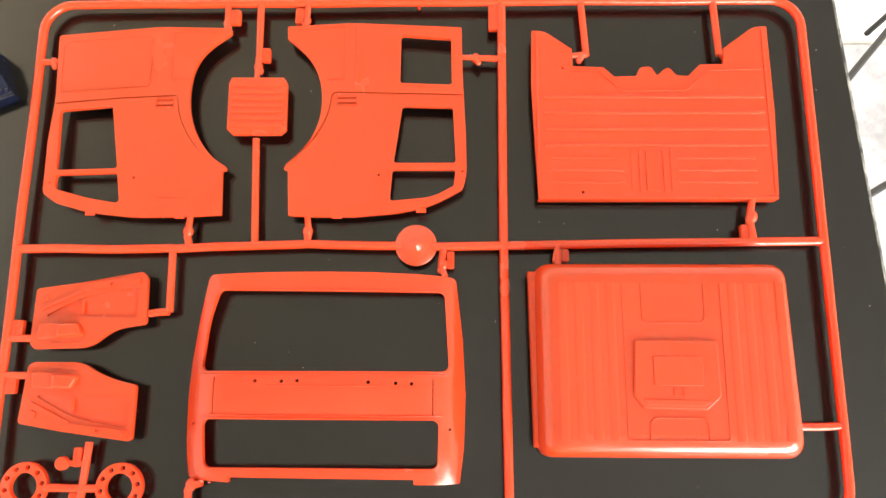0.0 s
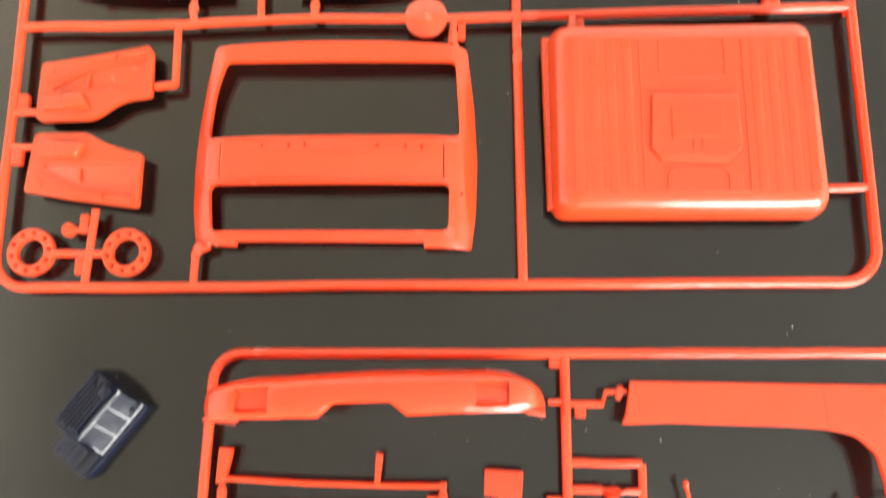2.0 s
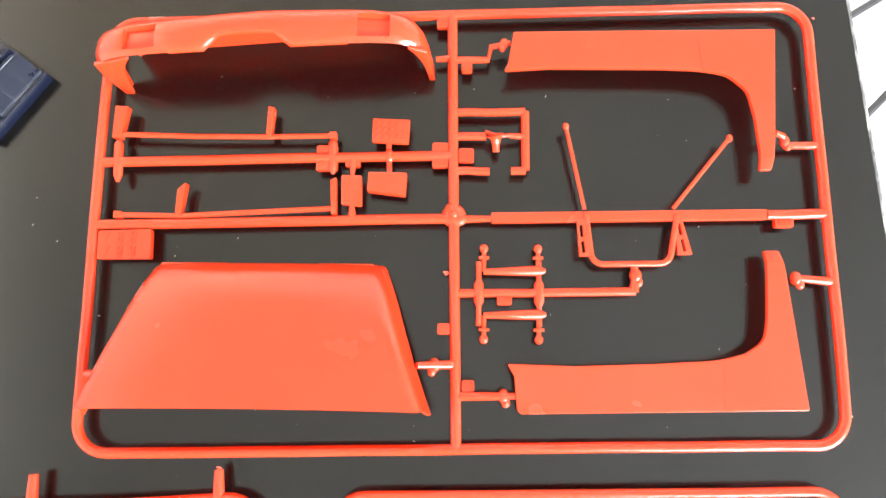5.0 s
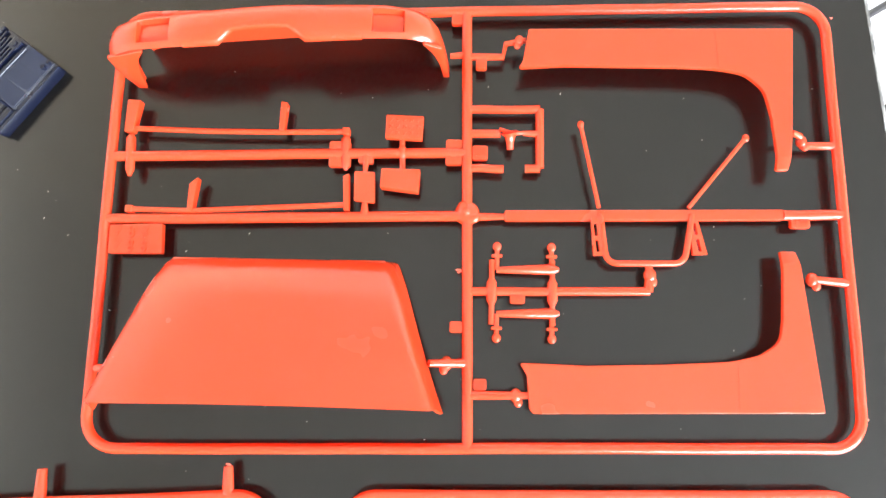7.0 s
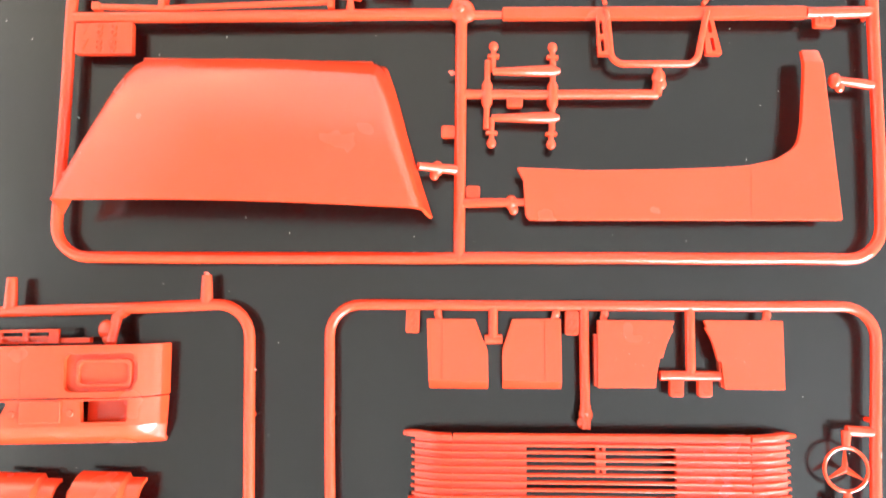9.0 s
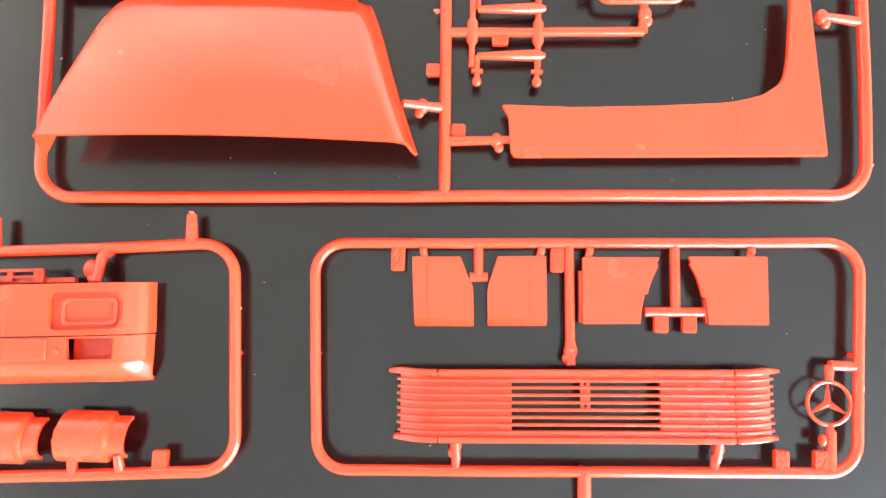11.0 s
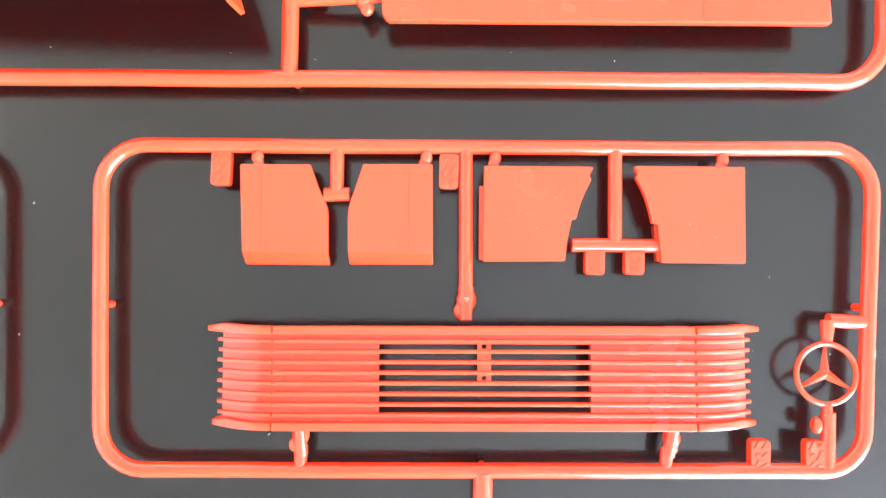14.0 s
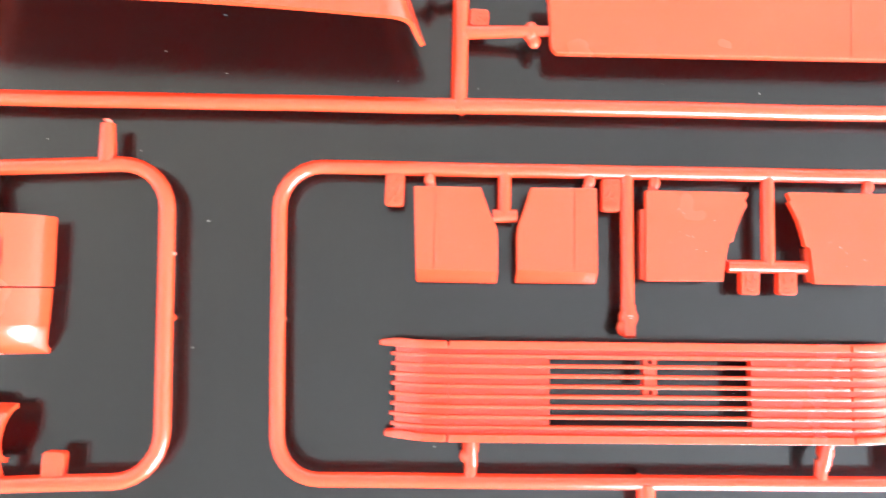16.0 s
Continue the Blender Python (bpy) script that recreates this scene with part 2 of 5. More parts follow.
def part(name, bm, mat, parent, label="", angle=35):
    """Link a bmesh, drawn in millimetres of the table's plan, as one mesh under its thing."""
    bmesh.ops.remove_doubles(bm, verts=list(bm.verts), dist=0.004)
    top = parent
    while top.parent:
        top = top.parent
    lay(top, bm)
    bmesh.ops.recalc_face_normals(bm, faces=list(bm.faces))
    o = Vector(top.location)
    bmesh.ops.scale(bm, vec=(0.001, 0.001, 0.001), verts=list(bm.verts))
    bmesh.ops.translate(bm, vec=-o, verts=list(bm.verts))
    me = bpy.data.meshes.new(name)
    bm.to_mesh(me)
    bm.free()
    me.materials.append(mat)
    me.set_sharp_from_angle(angle=radians(angle))
    me.polygons.foreach_set("use_smooth", [abs(q.normal.z) < 0.9995 for q in me.polygons])
    ob = new(name, me)
    ob.parent = parent
    if label:
        ob["label"] = label
    return ob


def lettering(bm, words, x, y, z, size, turn=0.0):
    """Raised characters in the built-in font, centred on a point."""
    cu = bpy.data.curves.new("lettering", "FONT")
    cu.body, cu.size, cu.extrude, cu.align_x, cu.align_y = words, size, 0.15, "CENTER", "CENTER"
    ob = bpy.data.objects.new("lettering", cu)
    me = bpy.data.meshes.new_from_object(ob)
    me.transform(pose(x, y, z, 0, 0, turn))
    bm.from_mesh(me)
    bpy.data.objects.remove(ob)
    bpy.data.meshes.remove(me)
    bpy.data.curves.remove(cu)


def thing(name, x, y, label, category, group=""):
    e = new(name)
    e.location = (x / 1000, y / 1000, TOP / 1000)
    e.empty_display_size = 0.02
    bpy.context.view_layer.update()
    return tagged(e, label, category, group)


def solid(name, x0, y0, z0, x1, y1, z1, mat, label="", category="", kind="structure", bevel=0.0):
    """A slab of the room, in metres."""
    bm = bmesh.new()
    bmesh.ops.create_cube(bm, size=1)
    for v in bm.verts:
        v.co = ((x0 + x1) / 2 + v.co.x * (x1 - x0), (y0 + y1) / 2 + v.co.y * (y1 - y0), (z0 + z1) / 2 + v.co.z * (z1 - z0))
    if bevel:
        bmesh.ops.bevel(bm, geom=list(bm.edges), offset=bevel, segments=2, affect="EDGES")
    me = bpy.data.meshes.new(name)
    bm.to_mesh(me)
    bm.free()
    me.materials.append(mat)
    return tagged(new(name, me), label, category, "", kind)

# ---- the room ----
solid("floor", -1.4, -2.1, -0.80, 3.2, 1.9, -0.762, BOARDS, "plain white-washed board floor", "floor")
solid("rug", 0.05, -0.5, -0.762, 1.5, 0.565, -0.75, RUG, "pale lavender-grey mottled woven rug on the floor", "rug", "thing", 0.004)
solid("ceiling", -1.4, -2.1, 1.95, 3.2, 1.9, 2.0, CEILING, "plain pale grey painted ceiling", "ceiling")
solid("wall_west", -1.5, -2.2, -0.8, -1.4, 2.0, 2.0, WALL, "plain off-white painted wall", "wall")
solid("wall_east", 3.2, -2.2, -0.8, 3.3, 2.0, 2.0, WALL, "plain off-white painted wall", "wall")


def wall_with_window(name, window, x0, x1, z0, z1, y, out):
    """A wall along x with a two-light window; out is the way to the open air, +1 or -1 along y."""
    def stand(bm, made, mat, label, category):
        for v in bm.verts:
            v.co = (v.co.x / 1000, y + out * v.co.z / 1000, v.co.y / 1000)
        bmesh.ops.recalc_face_normals(bm, faces=list(bm.faces))
        me = bpy.data.meshes.new(made)
        bm.to_mesh(me)
        bm.free()
        me.materials.append(mat)
        tagged(new(made, me), label, category, "", "structure")
    bm = bmesh.new()
    plate(bm, box(-1400, -800, 3200, 2000), 0, 100, [box(x0, z0, x1, z1)])
    stand(bm, name, WALL, "off-white painted wall with a wide window", "wall")
    mid = (x0 + x1) / 2
    bm = bmesh.new()
    plate(bm, box(x0, z0, x1, z1), 20, 70, [box(x0 + 60, z0 + 60, mid - 30, z1 - 60), box(mid + 30, z0 + 60, x1 - 60, z1 - 60)], 4)
    stand(bm, window, FRAME, "white two-light window frame in the wall", "window")


wall_with_window("wall_south", "window_1", 550, 2950, 200, 1700, -2.1, -1)
solid("wall_north", -1.4, 1.9, -0.8, 3.2, 2.0, 2.0, WALL, "plain off-white painted wall", "wall")


def edge_x(y):
    """The table's right edge, which runs a little askew to the kit."""
    return 160.2 - 0.054 * y


def make_table():
    t = thing("table", -250, 0, "black-brown laminate table with a worn pale edge", "table")
    y0, y1 = -520, 640
    bm = bmesh.new()
    plate(bm, [(edge_x(y0) - 900, y0 - 54), (edge_x(y0) - 1.2, y0), (edge_x(y1) - 1.2, y1), (edge_x(y1) - 900, y1 - 54)], TOP - 30, TOP, (), 0.5)
    part("tabletop", bm, TABLE, t)
    bm = bmesh.new()
    plate(bm, [(edge_x(y0) - 1.2, y0), (edge_x(y0), y0), (edge_x(y1), y1), (edge_x(y1) - 1.2, y1)], TOP - 30, TOP - 0.25, (), 0.5)
    part("edging", bm, EDGE, t, "worn pale edging strip")
    for x, y in ((edge_x(y0) - 60, y0 + 50), (edge_x(y1) - 60, y1 - 60), (edge_x(y0) - 840, y0), (edge_x(y1) - 840, y1 - 110)):
        bm = bmesh.new()
        plate(bm, box(x - 25, y - 25, x + 25, y + 25, 2), -750, TOP - 30)
        part("leg", bm, TABLE, t)


make_table()


def make_chair():
    """The black wire legs of a chair beside the table."""
    c = thing("chair", 530, 380, "chair with thin black coated steel rods beside the table", "chair")
    c.location.z = -0.75
    bpy.context.view_layer.update()
    corner = {"a": (466, 368), "b": (652, 580), "c": (454, 228), "d": (680, 362), "e": (462, 75), "f": (650, 255)}
    rods = [("brace", "ab", -600, -600), ("brace", "cd", -600, -600), ("rail", "bd", -600, -600), ("rail", "ca", -600, -600), ("brace", "ef", -600, -600), ("rail", "ec", -600, -600), ("rail", "fd", -600, -600)] + [("leg", k + k, -560, -750) for k in "abcd"]
    for name, ends, za, zb in rods:
        a, b = (*corner[ends[0]], za), (*corner[ends[1]], zb)
        bm = bmesh.new()
        sweep(bm, [a, b], 4.6)
        part(name, bm, STEEL, c)


make_chair()


# ---- the sprues ----
def runner_loop(corners, r, bow=0.25, seed=0, round_by=9.0):
    """The closed outer frame of a sprue through its four corners."""
    pts = fillet(corners, round_by, 7)
    full = []
    for i, p in enumerate(pts):
        q = pts[(i + 1) % len(pts)]
        n = max(1, int(math.hypot(q[0] - p[0], q[1] - p[1]) / 6))
        for k in range(n):
            x, y = p[0] + (q[0] - p[0]) * k / n, p[1] + (q[1] - p[1]) * k / n
            w = bow * noise.noise((x * 0.03, y * 0.03, seed))
            full.append((x + w, y + w * 0.8, 2.6))
    bm = bmesh.new()
    for i, (x, y) in enumerate(corners):
        x, y = (x + corners[i - 1][0]) / 2, (y + corners[i - 1][1]) / 2
        plate(bm, disc(x, y, 0.7, 10), TOP, 2.0)
    return sweep(bm, full, r, True)


def tag(sprue, x0, y0, x1, y1, rows=3, tall=False, z=3.4, words=""):
    """A number tab with raised characters, or with bars where they are too worn to read."""
    bm = bmesh.new()
    plate(bm, box(x0, y0, x1, y1, 0.7), 1.4, z, (), 0.25)
    w, h = x1 - x0, y1 - y0
    if words and tall:
        lettering(bm, words, (x0 + x1) / 2, y0 + h * 0.66, z + 0.1, w * 0.8, -90)
        plate(bm, strip([(x0 + w * 0.3, y0 + h * 0.2), (x0 + w * 0.7, y0 + h * 0.17)], 0.6), z - 0.05, z + 0.28, (), 0.14)
        rows = 0
    elif words:
        lettering(bm, words, (x0 + x1) / 2, (y0 + y1) / 2, z + 0.1, h * 0.8)
        rows = 0
    for k in range(rows):
        if tall:
            yy = y0 + h * (k + 0.5) / rows
            for side in (0.3, 0.68):
                lean = 0.12 * w * math.sin(9.1 * (x0 + k) + 5 * side)
                plate(bm, strip([(x0 + w * (side - 0.1), yy - h * 0.1 + lean), (x0 + w * (side + 0.14), yy + h * 0.08 - lean)], 0.55), z - 0.05, z + 0.28, (), 0.14)
        else:
            xx = x0 + w * (k + 0.5) / rows
            plate(bm, box(xx - w * 0.09, y0 + h * 0.25, xx + w * 0.09, y1 - h * 0.25, 0.2), z, z + 0.3)
    return part("number_tab", bm, RED, sprue)


def gate(sprue, points, r=1.25, knob=None, z=2.6):
    """A short stub between a runner and a part, with a lump where it bends."""
    bm = bmesh.new()
    pts = [(p[0], p[1], p[2] if len(p) > 2 else z) for p in points]
    sweep(bm, pts, r, taper=lambda k: 1.0 - 0.25 * k)
    if knob:
        kz = knob[2] if len(knob) > 2 else z
        ball(bm, knob[0], knob[1], kz, r * 1.25, 1.0, 1.25, 1.0)
        ball(bm, knob[0] + r * 0.7 * math.sin(knob[0] * 3), knob[1] - r * 1.3, kz + 0.3, r * 0.85, 1.1, 1.3, 0.9)
    return part("gate", bm, RED, sprue)


def runner(sprue, *lines, r=1.5, wave=0.4):
    for i, (x0, y0, x1, y1) in enumerate(lines):
        bm = bmesh.new()
        bar(bm, x0, y0, x1, y1, r, 2.6, None, wave, i + r)
        part("runner", bm, RED, sprue)


# sprue with the cab sides, floor, rear wall and roof
sprue_a = thing("sprue", -10, 77, "red plastic model kit sprue with truck cab panels", "model sprue", "sprues on the table")
LAID[sprue_a.name] = (-10, 77, 99.7118, 0.2262, -9.6248, -0.2227, 99.2385, 77.1951, -0.0018, -0.005)
part("runner_frame", runner_loop([(-152.6, -18.4), (132.8, -15.8), (132.9, 171.6), (-154.2, 171.3)], 1.65, 0.4, 1, 11), RED, sprue_a)
runner(sprue_a, (-153, 75.2, -97, 75.3), (-97, 75.3, -50, 76.8), (-50, 76.8, -10, 76.0), (-10, 76.0, 132.8, 78.2), (20.8, 171.4, 20.6, 77), (20.6, 77, 21.6, -17), r=1.6)
runner(sprue_a, (-71, 171.4, -70.5, 147), (-69.8, 116.5, -68, 76.4), (50.8, 171.4, 52.2, 149), (100.5, 171.4, 101.5, 149), (-97.2, 75, -96.6, 52.5), (-96.6, 52.5, -103.5, 52), (-120.2, 8.5, -121.6, -17), r=1.35)
runner(sprue_a, (-85.2, -6, -85.4, -17), (118, 14.6, 132.5, 14.9), (-152.6, 43, -143, 43), (-152, 30.2, -143, 30.4), (-134, -6.9, -115.5, -6.7), r=1.35)
gate(sprue_a, [(-153.5, 147.5), (-146, 147.5)], 1.3, (-148.5, 147.3))
gate(sprue_a, [(-83.5, 171), (-83.5, 160, 3.2)], 1.3, (-83.5, 163))
gate(sprue_a, [(-53, 171), (-53, 161, 3.2)], 1.3, (-53, 164))
gate(sprue_a, [(-70.6, 149), (-70.8, 140, 3.2)], 1.4, (-70.6, 145))
gate(sprue_a, [(20, 148), (6, 148.4, 3.2)], 1.3, (11, 148.3))
gate(sprue_a, [(52.2, 149.5), (46, 148.6, 3.4)], 1.3, (50, 148.6))
gate(sprue_a, [(101.5, 149.5), (104.5, 149.2, 3.4)], 1.3, (103, 149))
gate(sprue_a, [(108.3, 78), (107.5, 86), (109, 94, 3.6)], 1.6, (108.5, 87))
gate(sprue_a, [(-91.5, 76), (-92.5, 80.5), (-91.5, 87, 3.4)], 1.5, (-92.2, 81.5))
gate(sprue_a, [(-49.5, 76.5), (-48.8, 81), (-49.5, 87, 3.4)], 1.5, (-49.2, 81.5))
gate(sprue_a, [(-0.5, 76), (-1.5, 69), (0, 65, 4)], 1.5, (-0.8, 69.5))
gate(sprue_a, [(39.5, 77), (39.5, 67.5, 4)], 1.4, (39.5, 73))
gate(sprue_a, [(-85.4, -6), (-80.5, -4.6, 3.4)], 1.5, (-84.5, -5.4))
tag(sprue_a, -82.5, 162.5, -78.5, 168.5, 3, True)
tag(sprue_a, -57.5, 162.5, -54, 169, 3, True)
tag(sprue_a, 15.8, 159.5, 19.5, 170, 3, True)
tag(sprue_a, -69.4, 147, -66.2, 152.5, 3, True)
tag(sprue_a, 104, 78.6, 106.6, 84, 3, True)
tag(sprue_a, 0.6, 68, 3.2, 74.2, 3, True)
tag(sprue_a, 40.5, 70.5, 43.5, 75, 3, True)
tag(sprue_a, -151.5, 43.5, -147.5, 49.5, 3, True)
tag(sprue_a, -151.5, 24, -147.5, 30, 3, True)
tag(sprue_a, -125, 0, -122, 6.5, 4, True)
tag(sprue_a, -125.2, -14, -122.2, -8.2, 2, True)
bm = bmesh.new()
plate(bm, disc(-128.6, 1.2, 2.3), 1.8, 3.8, (), 0.4)
bar(bm, -126.5, 1.2, -121.5, 1.2, 1.0)
part("round_knob", bm, RED, sprue_a)


def panel(name, sprue, outline, z, holes=(), grooves=(), ribs=(), thick=1.6, bevel=0.3, rib_h=0.35):
    """A moulded panel: a slab with openings, engraved lines in its skin and raised ribs."""
    bm = bmesh.new()
    if grooves:
        plate(bm, outline, z - thick, z - 0.7, holes)
        plate(bm, outline, z - 0.7, z, [*holes, *grooves], 0.18)
    else:
        plate(bm, outline, z - thick, z, holes, bevel)
    for rib in ribs:
        plate(bm, rib, z - 0.05, z + rib_h, (), min(0.22, rib_h * 0.6))
    return part(name, bm, RED, sprue)


def outline_of(points, r=0.6):
    return fillet(points, r, 3)


def rim_of(x0, y0, x1, y1, w=0.35):
    """Four thin raised edges round a recess."""
    return [box(x0, y0, x1, y0 + w), box(x0, y1 - w, x1, y1), box(x0, y0 + w, x0 + w, y1 - w), box(x1 - w, y0 + w, x1, y1 - w)]


# cab sides: a door with its window, a vent window and a wheel arch
left_side = outline_of([(-146.8, 157.7, 1), (-108.2, 161), (-81.2, 160.3), (-81.2, 158), (-88.2, 152.9), (-92.4, 148), (-94.6, 142), (-95.4, 135), (-94.7, 126.7), (-92.6, 120), (-89, 113.5), (-84.5, 108.4), (-79.6, 105.2),
                        (-79.8, 103.9), (-81.1, 103.9), (-80.4, 87.3, 0.4), (-93.6, 86.6), (-112, 86.4), (-128.5, 88.2), (-140.5, 91.6, 4), (-146, 95.4, 3), (-146.4, 115.8), (-145.4, 131.4)])
panel("cab_side", sprue_a, left_side, 4.2,
      [fillet([(-143, 127.3), (-123.6, 128.9), (-119.6, 104.8), (-142, 104.2)], 1.0), fillet([(-142, 102.4), (-119.4, 103.0), (-117.6, 91.6), (-129.1, 93.5), (-141.5, 97)], 1.2), disc(-113.2, 101.2, 0.45, 8), disc(-143.9, 99.4, 0.4, 8)],
      [strip(fillet([(-145, 130.1), (-122.7, 132), (-99.6, 133.2), (-98.6, 125.6), (-93.8, 115.6), (-84.9, 106.8)], 2, 4, False), 0.45), box(-107.2, 128.8, -101.2, 129.5), box(-107.2, 130.7, -101.2, 131.5)],
      [strip([(-102.6, 158.8), (-102.5, 139.3), (-95.8, 139.3)], 0.35), strip([(-102.4, 158.8), (-84.6, 158.4)], 0.35), strip([(-104, 93.6), (-94, 93.4)], 0.4), *rim_of(-107.6, 128.3, -100.8, 132.0), *[box(x, 86.0 + dy, x + 3.6, 87.6 + dy, 0.2) for x, dy in ((-129.5, 1.0), (-97.0, -0.2))],
       strip(fillet([(-144.0, 135.2), (-144.6, 154.8), (-110.5, 157.4), (-110.2, 136.6), (-143.6, 134.4)], 2.0, 4, False), 0.25)], 1.8)
right_side = outline_of([(-59.9, 160.8, 0.5), (-35, 162.2), (5.7, 160.1, 0.5), (6.1, 141.9), (7.3, 117.4), (7.6, 102.3), (6.2, 96.8, 3), (-4.5, 90.7), (-16.6, 88), (-32.7, 86.6), (-48.9, 86.6), (-56.2, 87, 0.4), (-57.2, 103.9), (-58.8, 104),
                         (-58.2, 106), (-52.8, 111), (-48.9, 116.5), (-46.6, 122.5), (-45.7, 129), (-46.1, 136), (-47.8, 142), (-51, 147.6), (-55.2, 152), (-59.6, 155.6)])
panel("cab_side", sprue_a, right_side, 4.2,
      [fillet([(-16.9, 157), (1.8, 155.5), (2.1, 137), (-17, 137.8)], 1.0), fillet([(-16, 128.6), (2.5, 128), (3.6, 106.7), (-18.9, 106.7)], 1.0), fillet([(-19.3, 104.1), (3.6, 104.1), (2.8, 98), (-4.5, 93.9), (-20, 92.4)], 1.0), disc(-24.2, 102.2, 0.45, 8), disc(6.0, 103.5, 0.4, 8)],
      [strip(fillet([(5.8, 132.9), (-17.4, 133.6), (-42, 134.2), (-43, 126), (-47.5, 116.5), (-55.6, 108)], 2, 4, False), 0.45), box(-39.8, 129.4, -33.2, 130.1), box(-39.8, 131.4, -33.2, 132.2)],
      [strip([(-37.6, 160.6), (-37.6, 139.4), (-44, 139.2)], 0.35), strip([(-37.8, 160.4), (-56, 159)], 0.35), *rim_of(-40.2, 128.9, -32.8, 132.6), *[box(x, 86.0 + dy, x + 3.6, 87.6 + dy, 0.2) for x, dy in ((-40.5, -0.2), (-10.5, 2.0))],
       strip([(-33.8, 160.8), (-33.4, 136.5)], 0.25)], 1.8)

def ribs(parent, outlines, z, h, bevel):
    for o in outlines:
        bm = bmesh.new()
        plate(bm, o, z - 0.05, z + h, (), bevel)
        part("rib", bm, RED, parent)


# ribbed step plate
steps = panel("step_plate", sprue_a, fillet([(-79.8, 140.2), (-60.4, 140.1), (-58.9, 138.2), (-58.5, 119.6), (-60.4, 117.6), (-78.3, 117.6), (-80.5, 119.8), (-80.8, 138.2)], 0.4), 4.4, (), (), (), 1.8)
ribs(steps, [box(-79.4, 120.6 + 2.6 * k, -59.8, 122.0 + 2.6 * k, 0.3) for k in range(7)], 4.4, 0.5, 0.3)


def cab_floor():
    bm = bmesh.new()
    z = 4.6
    outline = fillet([(31.8, 158.4), (36.4, 158.3), (46.7, 150.8), (46.8, 144), (58, 143.5), (62, 139.7), (69.9, 140), (71.5, 143.4, 1.5), (75.4, 143.8, 1.5), (77.6, 140.2), (81.9, 143.8, 1.5), (84.6, 140.2, 1.2), (88.9, 139.9), (93.4, 144.4), (102.1, 144.6),
                      (102.6, 150.9), (114.3, 159.6), (119, 159.6), (119.2, 125.7), (117.9, 94.2), (33.2, 92.8), (32.2, 115.2), (31.4, 137.3)], 0.3, 2)
    plate(bm, outline, 2.6, z, [disc(49, 95.6, 0.55, 10), disc(43, 143.2, 0.5, 10)], 0.3)
    plate(bm, strip(fillet([(80.6, 96), (80.6, 113), (111.8, 113)], 2, 4, False), 0.5), z - 0.05, z + 0.35, (), 0.15)
    plate(bm, strip(fillet([(66.5, 96), (66.5, 112.5), (40, 112.5)], 2, 4, False), 0.5), z - 0.05, z + 0.25, (), 0.12)
    plate(bm, strip(fillet([(69.5, 95.5), (69.5, 112), (78, 112), (78, 95.5)], 1.5, 4, False), 0.5), z - 0.05, z + 0.4, (), 0.15)
    plate(bm, box(71.6, 95.8, 76.4, 111.0, 0.6), z - 0.05, z + 0.5, (), 0.3)
    plate(bm, strip(fillet([(46, 142), (56, 142), (64.6, 134), (87.6, 134), (96.5, 142), (116, 142.4)], 1.5, 4, False), 0.6), z - 0.05, z + 0.5, (), 0.2)
    plate(bm, box(33.0, 94.0, 34.0, 157.6, 0.2), z - 0.05, z + 0.5, (), 0.2)
    plate(bm, box(116.6, 95.0, 117.4, 158.6, 0.2), z - 0.05, z + 0.4, (), 0.2)
    plate(bm, box(33.2, 92.9, 117.8, 94.0, 0.3), 0.2, z + 0.3, (), 0.2)
    floor_pan = part("cab_floor", bm, RED, sprue_a)
    ribs(floor_pan, [box(35.5, 131.0 - 6.2 * k, 115.8, 132.3 - 6.2 * k, 0.4) for k in range(4)], z, 0.6, 0.4)
    ribs(floor_pan, [box(82.5, 98.5 + 4.6 * k, 111, 99.6 + 4.6 * k, 0.5) for k in range(3)], z, 0.5, 0.35)
    ribs(floor_pan, [box(38, 98.5 + 4.6 * k, 64, 99.6 + 4.6 * k, 0.5) for k in range(3)], z, 0.4, 0.3)


cab_floor()


